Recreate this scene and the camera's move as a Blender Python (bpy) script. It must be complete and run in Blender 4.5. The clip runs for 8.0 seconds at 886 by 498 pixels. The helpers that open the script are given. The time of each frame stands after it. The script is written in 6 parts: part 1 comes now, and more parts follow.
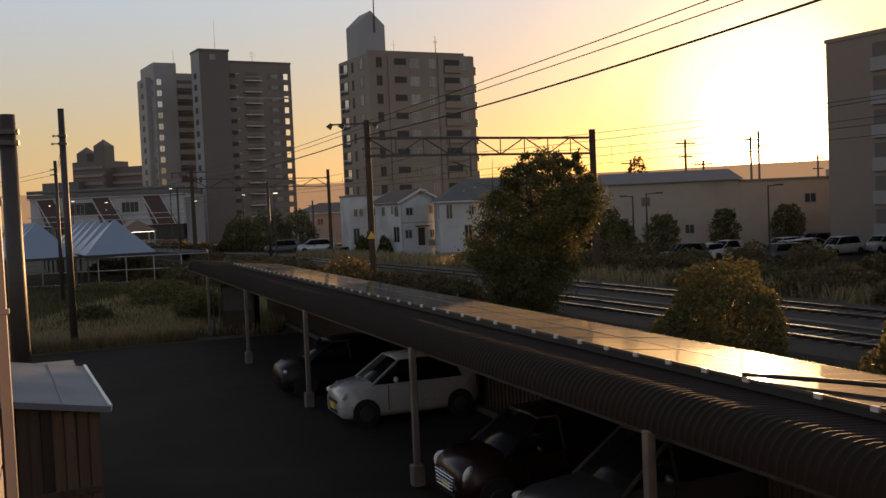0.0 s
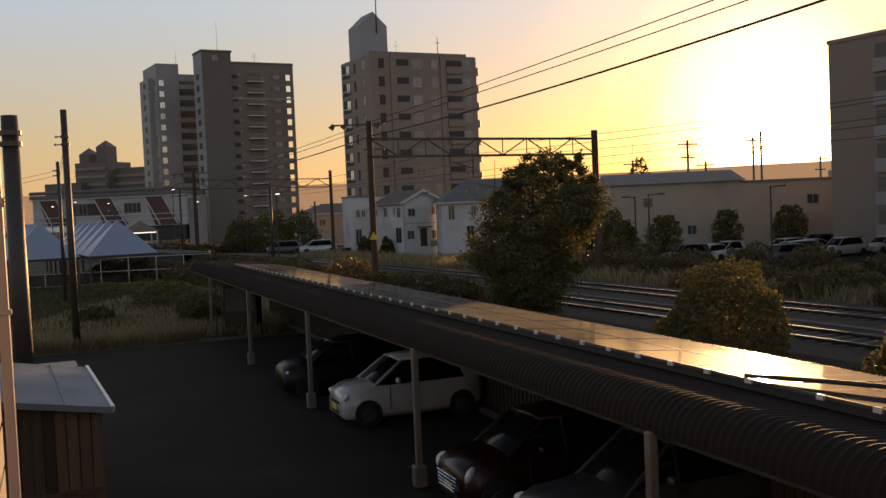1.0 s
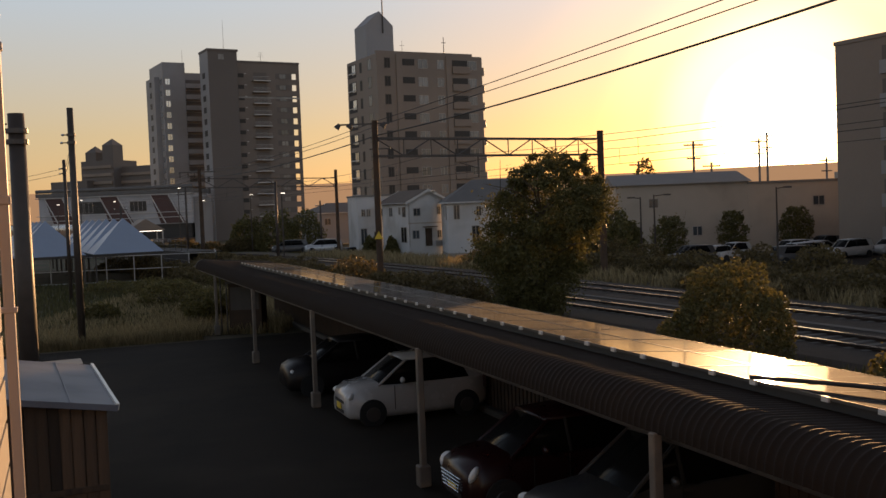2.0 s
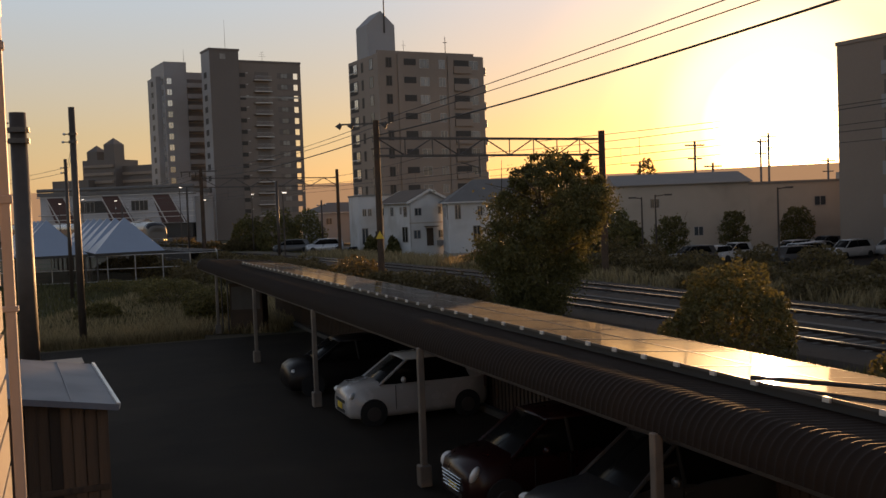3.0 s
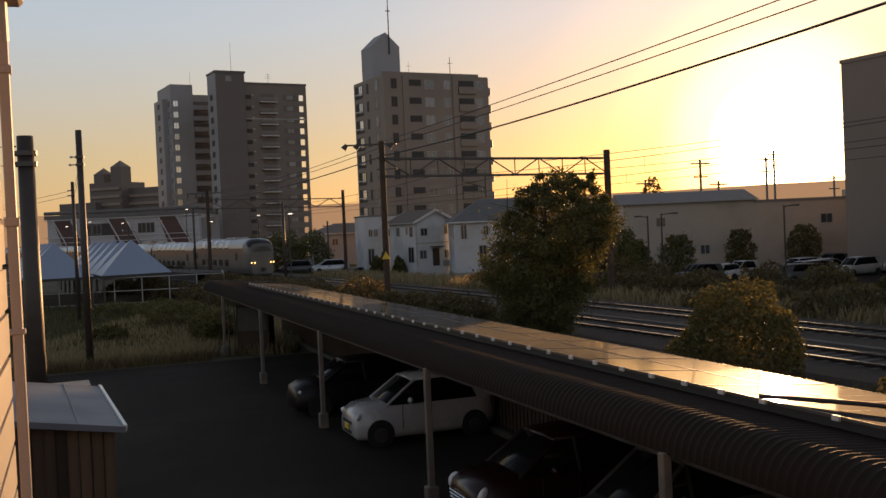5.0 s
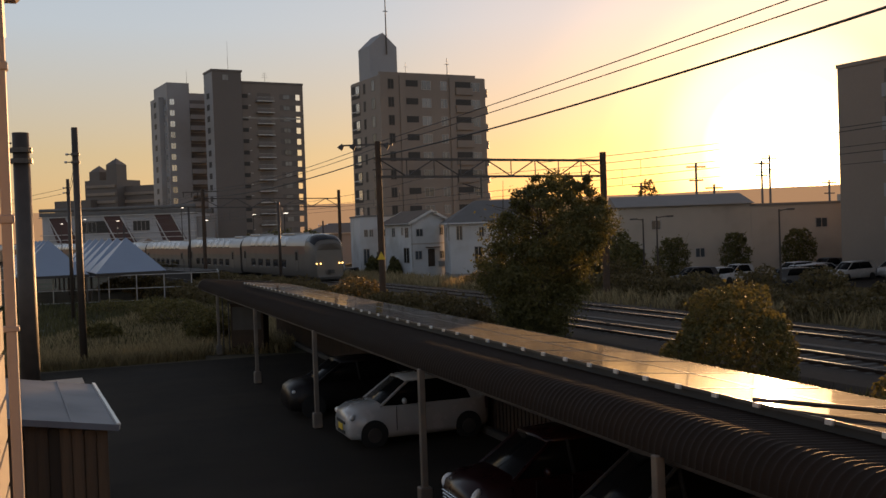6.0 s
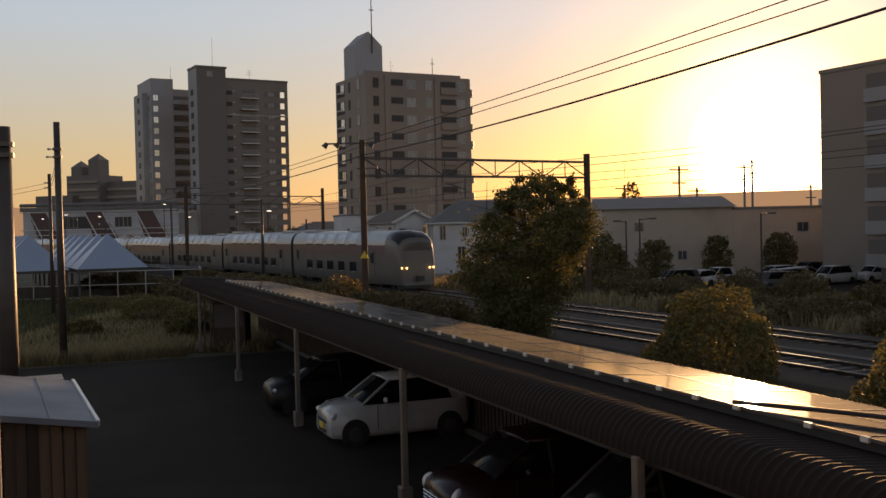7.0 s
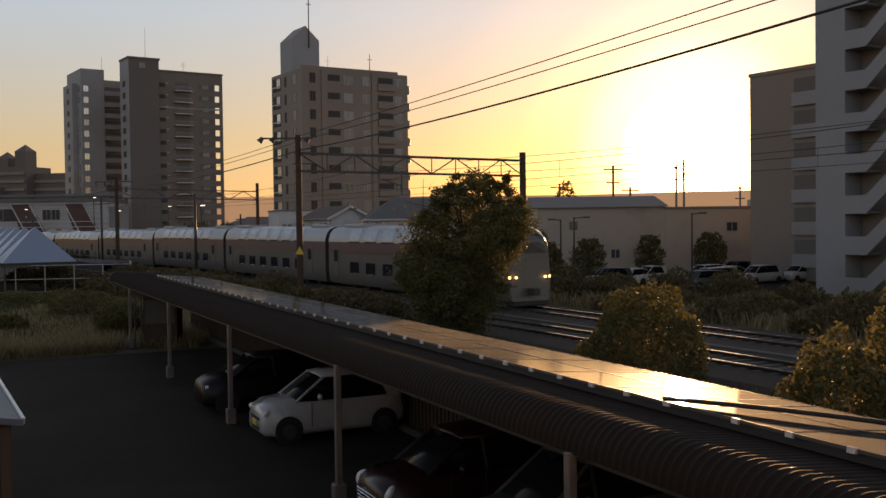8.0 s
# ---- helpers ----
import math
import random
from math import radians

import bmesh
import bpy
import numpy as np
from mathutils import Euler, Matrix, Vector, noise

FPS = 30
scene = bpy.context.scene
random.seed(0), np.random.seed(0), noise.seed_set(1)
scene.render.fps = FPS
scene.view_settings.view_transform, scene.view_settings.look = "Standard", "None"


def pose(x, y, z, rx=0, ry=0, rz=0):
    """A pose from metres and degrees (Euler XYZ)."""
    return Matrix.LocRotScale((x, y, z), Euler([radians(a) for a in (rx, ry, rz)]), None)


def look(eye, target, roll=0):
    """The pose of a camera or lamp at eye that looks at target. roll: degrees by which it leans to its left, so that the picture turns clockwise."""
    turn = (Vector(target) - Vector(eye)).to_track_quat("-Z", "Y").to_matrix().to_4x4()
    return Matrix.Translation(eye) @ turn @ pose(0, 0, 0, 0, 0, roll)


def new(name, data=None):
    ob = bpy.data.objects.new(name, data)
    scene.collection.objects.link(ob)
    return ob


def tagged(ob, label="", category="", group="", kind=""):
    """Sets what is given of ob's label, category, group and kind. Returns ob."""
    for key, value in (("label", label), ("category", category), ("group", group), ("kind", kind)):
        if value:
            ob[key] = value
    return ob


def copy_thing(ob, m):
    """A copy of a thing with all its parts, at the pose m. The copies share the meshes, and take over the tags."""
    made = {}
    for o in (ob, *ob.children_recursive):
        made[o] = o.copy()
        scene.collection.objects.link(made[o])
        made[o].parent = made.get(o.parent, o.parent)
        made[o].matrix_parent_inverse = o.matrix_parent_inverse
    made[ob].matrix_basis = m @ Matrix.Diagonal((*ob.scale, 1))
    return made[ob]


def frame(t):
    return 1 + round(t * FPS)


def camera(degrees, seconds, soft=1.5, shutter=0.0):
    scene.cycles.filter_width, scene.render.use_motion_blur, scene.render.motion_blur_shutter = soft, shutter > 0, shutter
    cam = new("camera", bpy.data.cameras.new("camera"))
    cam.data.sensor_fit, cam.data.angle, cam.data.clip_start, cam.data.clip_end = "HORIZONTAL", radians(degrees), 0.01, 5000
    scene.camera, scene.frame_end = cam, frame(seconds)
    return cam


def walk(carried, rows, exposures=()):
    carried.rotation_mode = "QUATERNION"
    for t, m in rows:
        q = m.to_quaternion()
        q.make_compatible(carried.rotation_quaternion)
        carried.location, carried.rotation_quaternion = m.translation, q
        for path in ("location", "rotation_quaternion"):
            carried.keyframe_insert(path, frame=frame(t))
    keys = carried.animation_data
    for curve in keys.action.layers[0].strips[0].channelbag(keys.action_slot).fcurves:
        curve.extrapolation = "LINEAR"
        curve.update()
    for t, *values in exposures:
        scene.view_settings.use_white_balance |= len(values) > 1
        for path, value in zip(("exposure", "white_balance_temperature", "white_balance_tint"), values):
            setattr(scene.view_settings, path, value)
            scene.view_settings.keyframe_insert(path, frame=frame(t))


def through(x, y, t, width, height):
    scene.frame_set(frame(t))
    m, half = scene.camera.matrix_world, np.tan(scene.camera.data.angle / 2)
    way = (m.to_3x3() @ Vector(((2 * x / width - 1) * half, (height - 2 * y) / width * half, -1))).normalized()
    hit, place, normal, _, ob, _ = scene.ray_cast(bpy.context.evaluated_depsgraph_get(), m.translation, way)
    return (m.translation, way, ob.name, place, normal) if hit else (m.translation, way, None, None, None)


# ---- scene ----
# ---- camera ----
cam = camera(48.19, 8.0)
EYE = (0.0, 0.0, 4.9)
TURNS = [(0.0, 0.0, -2.5, 2.5), (0.5, -0.063, -2.512, 2.492), (1.0, 0.126, -2.444, 2.493), (1.5, 0.309, -2.441, 2.346),
         (3.0, 0.502, -2.452, 2.135), (3.5, 0.377, -2.219, 2.173), (4.0, 0.5, -1.528, 2.386), (4.5, 0.801, -1.323, 2.638),
         (6.0, 0.588, -1.242, 1.987), (6.5, 0.179, -1.325, 1.629), (7.0, -0.366, -1.284, 1.307), (7.5, -1.411, -1.345, 1.078),
         (8.0, -4.059, -1.529, 0.729)]
walk(cam, [(t, pose(*EYE, 90 + p, r, y)) for t, y, p, r in TURNS], exposures=[(0.0, 0.14, 7250, 21), (8.0, 0.14, 7250, 21)])

# ---- light ----
SUN_AZ, SUN_EL = radians(18.4), radians(3.6)      # to the right of +y, above the horizon
SUN_DIR = Vector((math.sin(SUN_AZ) * math.cos(SUN_EL), math.cos(SUN_AZ) * math.cos(SUN_EL), math.sin(SUN_EL)))


def build_light():
    world = bpy.data.worlds.new("evening_sky")
    scene.world = world
    world.use_nodes = True
    nt = world.node_tree
    bg = nt.nodes["Background"]
    sky = nt.nodes.new("ShaderNodeTexSky")
    sky.sky_type, sky.sun_disc = "NISHITA", False
    sky.sun_elevation, sky.sun_rotation = SUN_EL, SUN_AZ
    sky.dust_density, sky.air_density, sky.ozone_density = 0.6, 1.0, 1.2
    # the bright hazy ring round the low sun
    coord = nt.nodes.new("ShaderNodeTexCoord")
    norm = nt.nodes.new("ShaderNodeVectorMath")
    norm.operation = "NORMALIZE"
    dot = nt.nodes.new("ShaderNodeVectorMath")
    dot.operation = "DOT_PRODUCT"
    dot.inputs[1].default_value = SUN_DIR
    ramp = nt.nodes.new("ShaderNodeValToRGB")
    ramp.color_ramp.interpolation = "EASE"
    e = ramp.color_ramp.elements
    e[0].position, e[0].color = 0.0, (0, 0, 0, 1)
    e[1].position, e[1].color = 1.0, (6.0, 5.0, 3.0, 1)
    for p, c in ((0.50, (0.012, 0.005, 0.0, 1)), (0.80, (0.075, 0.026, 0.003, 1)), (0.91, (0.20, 0.095, 0.02, 1)), (0.955, (0.42, 0.25, 0.08, 1)), (0.985, (1.15, 0.88, 0.44, 1))):
        n = e.new(p)
        n.color = c
    mp = nt.nodes.new("ShaderNodeMapRange")
    mp.inputs["From Min"].default_value, mp.inputs["From Max"].default_value = 0.82, 1.0
    # evening haze that pales from the horizon upwards
    sep = nt.nodes.new("ShaderNodeSeparateXYZ")
    haze = nt.nodes.new("ShaderNodeValToRGB")
    h = haze.color_ramp.elements
    h[0].position, h[0].color = 0.0, (0.39, 0.282, 0.16, 1)
    h[1].position, h[1].color = 1.0, (0.075, 0.09, 0.12, 1)
    for p, c in ((0.08, (0.365, 0.317, 0.22, 1)), (0.20, (0.32, 0.415, 0.50, 1)), (0.33, (0.285, 0.41, 0.55, 1)), (0.50, (0.13, 0.165, 0.215, 1))):
        n = h.new(p)
        n.color = c
    scaled = nt.nodes.new("ShaderNodeMixRGB")
    scaled.blend_type, scaled.inputs[0].default_value, scaled.inputs[2].default_value = "MULTIPLY", 1.0, (0.048, 0.044, 0.038, 1)
    add = nt.nodes.new("ShaderNodeMixRGB")
    add.blend_type, add.inputs[0].default_value = "ADD", 1.0
    both = nt.nodes.new("ShaderNodeMixRGB")
    both.blend_type, both.inputs[0].default_value = "ADD", 1.0
    nt.links.new(coord.outputs["Generated"], norm.inputs[0])
    nt.links.new(norm.outputs[0], dot.inputs[0])
    nt.links.new(norm.outputs[0], sep.inputs[0])
    nt.links.new(sep.outputs["Z"], haze.inputs[0])
    nt.links.new(dot.outputs["Value"], mp.inputs["Value"])
    nt.links.new(mp.outputs[0], ramp.inputs[0])
    nt.links.new(sky.outputs[0], scaled.inputs[1])
    nt.links.new(scaled.outputs[0], add.inputs[1])
    nt.links.new(ramp.outputs[0], add.inputs[2])
    nt.links.new(add.outputs[0], both.inputs[1])
    # away from the sun the low sky is cooler
    away = nt.nodes.new("ShaderNodeMapRange")
    away.inputs["From Min"].default_value, away.inputs["From Max"].default_value = 0.65, -0.4
    tint = nt.nodes.new("ShaderNodeMixRGB")
    tint.blend_type, tint.inputs[2].default_value = "MULTIPLY", (0.97, 1.0, 1.06, 1)
    nt.links.new(dot.outputs["Value"], away.inputs["Value"])
    nt.links.new(away.outputs[0], tint.inputs[0])
    nt.links.new(haze.outputs[0], tint.inputs[1])
    nt.links.new(tint.outputs[0], both.inputs[2])
    nt.links.new(both.outputs[0], bg.inputs["Color"])
    bg.inputs["Strength"].default_value = 1.0
    lamp = bpy.data.lights.new("sun", "SUN")
    lamp.energy, lamp.angle, lamp.color = 5.0, radians(0.6), (1.0, 0.60, 0.27)
    ob = new("sun", lamp)
    ob.matrix_world = look((60, 200, 60), Vector((60, 200, 60)) - SUN_DIR)


build_light()

# ---- the grid of the place: u runs along the tracks, v across them ----
HEAD = radians(21.4)
U = Vector((-math.sin(HEAD), math.cos(HEAD), 0))
V = Vector((math.cos(HEAD), math.sin(HEAD), 0))
HDEG = 21.4


def uv(u, v, z=0.0):
    return U * u + V * v + Vector((0, 0, z))


TRACK_V, BEND_U, BEND_R, RAIL_Z = 26.2, -12.0, 875.0, 0.70


def track(s, w=0.0):
    """A place on the line: s metres along the main track, w metres to its right; and its heading in degrees."""
    if s <= BEND_U:
        return uv(s, TRACK_V + w), HDEG
    a = (s - BEND_U) / BEND_R
    return uv(BEND_U + (BEND_R + w) * math.sin(a), TRACK_V - BEND_R + (BEND_R + w) * math.cos(a)), HDEG + math.degrees(a)


def aside(x, y):
    """Metres to the right of the main track, and metres along it."""
    p = Vector((x, y, 0))
    u, v = p.dot(U), p.dot(V)
    if u <= BEND_U:
        return v - TRACK_V, u
    d = Vector((u - BEND_U, v - TRACK_V + BEND_R))
    return d.length - BEND_R, BEND_U + BEND_R * math.atan2(d.x, d.y)


def grade(s):
    """How far the line lies lower than by the carport."""
    return 0.5 * smooth(85, 160, s)


def smooth(a, b, x):
    t = min(1, max(0, (x - a) / (b - a)))
    return t * t * (3 - 2 * t)


def ground_z(x, y):
    w, s = aside(x, y)
    return 0.46 * smooth(-13.0, -8.5, w) - 1.36 * smooth(6.5, 17.0, w) - grade(s)


# ---- materials ----
def mat(name, color, rough=0.6, metal=0.0, vary=0.25, scale=3.0, fine=60.0, bump=0.15, dirt=None, dirt_scale=0.6, rand=0.0, spec=0.5, coat=0.0, stretch=(1, 1, 1), rvar=0.12):
    m = bpy.data.materials.new(name)
    m.use_nodes = True
    nt = m.node_tree
    b = nt.nodes["Principled BSDF"]
    tc = nt.nodes.new("ShaderNodeTexCoord")
    mpg = nt.nodes.new("ShaderNodeMapping")
    mpg.inputs["Scale"].default_value = stretch
    nt.links.new(tc.outputs["Object"], mpg.inputs["Vector"])
    n1, n2 = nt.nodes.new("ShaderNodeTexNoise"), nt.nodes.new("ShaderNodeTexNoise")
    n1.inputs["Scale"].default_value, n2.inputs["Scale"].default_value = scale, fine
    n1.inputs["Detail"].default_value = 5
    for n in (n1, n2):
        nt.links.new(mpg.outputs[0], n.inputs["Vector"])
    mix = nt.nodes.new("ShaderNodeMix")
    mix.data_type = "RGBA"
    lo = tuple(c * (1 - vary) for c in color) + (1,)
    hi = tuple(min(1, c * (1 + vary)) for c in color) + (1,)
    mix.inputs[6].default_value, mix.inputs[7].default_value = lo, hi
    av = nt.nodes.new("ShaderNodeMath")
    av.operation = "MULTIPLY_ADD"
    nt.links.new(n2.outputs["Fac"], av.inputs[0])
    av.inputs[1].default_value = 0.45
    half = nt.nodes.new("ShaderNodeMath")
    half.operation = "MULTIPLY_ADD"
    half.inputs[1].default_value, half.inputs[2].default_value = 1.6, -0.52
    nt.links.new(n1.outputs["Fac"], half.inputs[0])
    nt.links.new(half.outputs[0], av.inputs[2])
    nt.links.new(av.outputs[0], mix.inputs[0])
    out = mix.outputs[2]
    if dirt:
        d = nt.nodes.new("ShaderNodeTexNoise")
        d.inputs["Scale"].default_value, d.inputs["Detail"].default_value = dirt_scale, 8
        nt.links.new(mpg.outputs[0], d.inputs["Vector"])
        r = nt.nodes.new("ShaderNodeMapRange")
        r.inputs["From Min"].default_value, r.inputs["From Max"].default_value = 0.48, 0.68
        nt.links.new(d.outputs["Fac"], r.inputs["Value"])
        mx = nt.nodes.new("ShaderNodeMix")
        mx.data_type = "RGBA"
        mx.inputs[7].default_value = (*dirt, 1)
        nt.links.new(r.outputs[0], mx.inputs[0])
        nt.links.new(out, mx.inputs[6])
        out = mx.outputs[2]
    if rand:
        info = nt.nodes.new("ShaderNodeObjectInfo")
        hs = nt.nodes.new("ShaderNodeHueSaturation")
        rr = nt.nodes.new("ShaderNodeMapRange")
        rr.inputs["To Min"].default_value, rr.inputs["To Max"].default_value = 1 - rand, 1 + rand
        nt.links.new(info.outputs["Random"], rr.inputs["Value"])
        nt.links.new(rr.outputs[0], hs.inputs["Value"])
        nt.links.new(out, hs.inputs["Color"])
        out = hs.outputs[0]
    nt.links.new(out, b.inputs["Base Color"])
    b.inputs["Roughness"].default_value, b.inputs["Metallic"].default_value = rough, metal
    b.inputs["Specular IOR Level"].default_value = spec
    b.inputs["Coat Weight"].default_value = coat
    rv = nt.nodes.new("ShaderNodeMapRange")
    rv.inputs["To Min"].default_value, rv.inputs["To Max"].default_value = max(0.02, rough - rvar), min(1, rough + rvar)
    nt.links.new(n1.outputs["Fac"], rv.inputs["Value"])
    nt.links.new(rv.outputs[0], b.inputs["Roughness"])
    if bump:
        bp = nt.nodes.new("ShaderNodeBump")
        bp.inputs["Strength"].default_value, bp.inputs["Distance"].default_value = bump, 0.02
        nt.links.new(n2.outputs["Fac"], bp.inputs["Height"])
        nt.links.new(bp.outputs[0], b.inputs["Normal"])
    return m


def leaf_mat(name, lo, hi, through=0.35):
    m = bpy.data.materials.new(name)
    m.use_nodes = True
    nt = m.node_tree
    b = nt.nodes["Principled BSDF"]
    geo = nt.nodes.new("ShaderNodeNewGeometry")
    mix = nt.nodes.new("ShaderNodeMix")
    mix.data_type = "RGBA"
    mix.inputs[6].default_value, mix.inputs[7].default_value = (*lo, 1), (*hi, 1)
    nt.links.new(geo.outputs["Random Per Island"], mix.inputs[0])
    nt.links.new(mix.outputs[2], b.inputs["Base Color"])
    b.inputs["Roughness"].default_value = 0.55
    tr = nt.nodes.new("ShaderNodeBsdfTranslucent")
    nt.links.new(mix.outputs[2], tr.inputs["Color"])
    ms = nt.nodes.new("ShaderNodeMixShader")
    ms.inputs[0].default_value = through
    nt.links.new(b.outputs[0], ms.inputs[1])
    nt.links.new(tr.outputs[0], ms.inputs[2])
    nt.links.new(ms.outputs[0], nt.nodes["Material Output"].inputs["Surface"])
    return m


def glow_mat(name, color, strength):
    m = bpy.data.materials.new(name)
    m.use_nodes = True
    b = m.node_tree.nodes["Principled BSDF"]
    b.inputs["Base Color"].default_value = (*color, 1)
    b.inputs["Emission Color"].default_value = (*color, 1)
    b.inputs["Emission Strength"].default_value = strength
    return m


def panel_mat():
    """Textured solar glass: a dusty rough surface under a thin clear gloss, with fine streaks along the row."""
    m = mat("solar_panel_glass", (0.022, 0.020, 0.020), 0.8, vary=0.3, scale=1.2, fine=24, bump=0.05, spec=0.10, dirt=(0.034, 0.030, 0.026), dirt_scale=1.1, rvar=0.06, coat=0.45, stretch=(5, 0.6, 1))
    b = m.node_tree.nodes["Principled BSDF"]
    b.inputs["Coat Roughness"].default_value, b.inputs["Coat IOR"].default_value = 0.075, 1.35
    return m


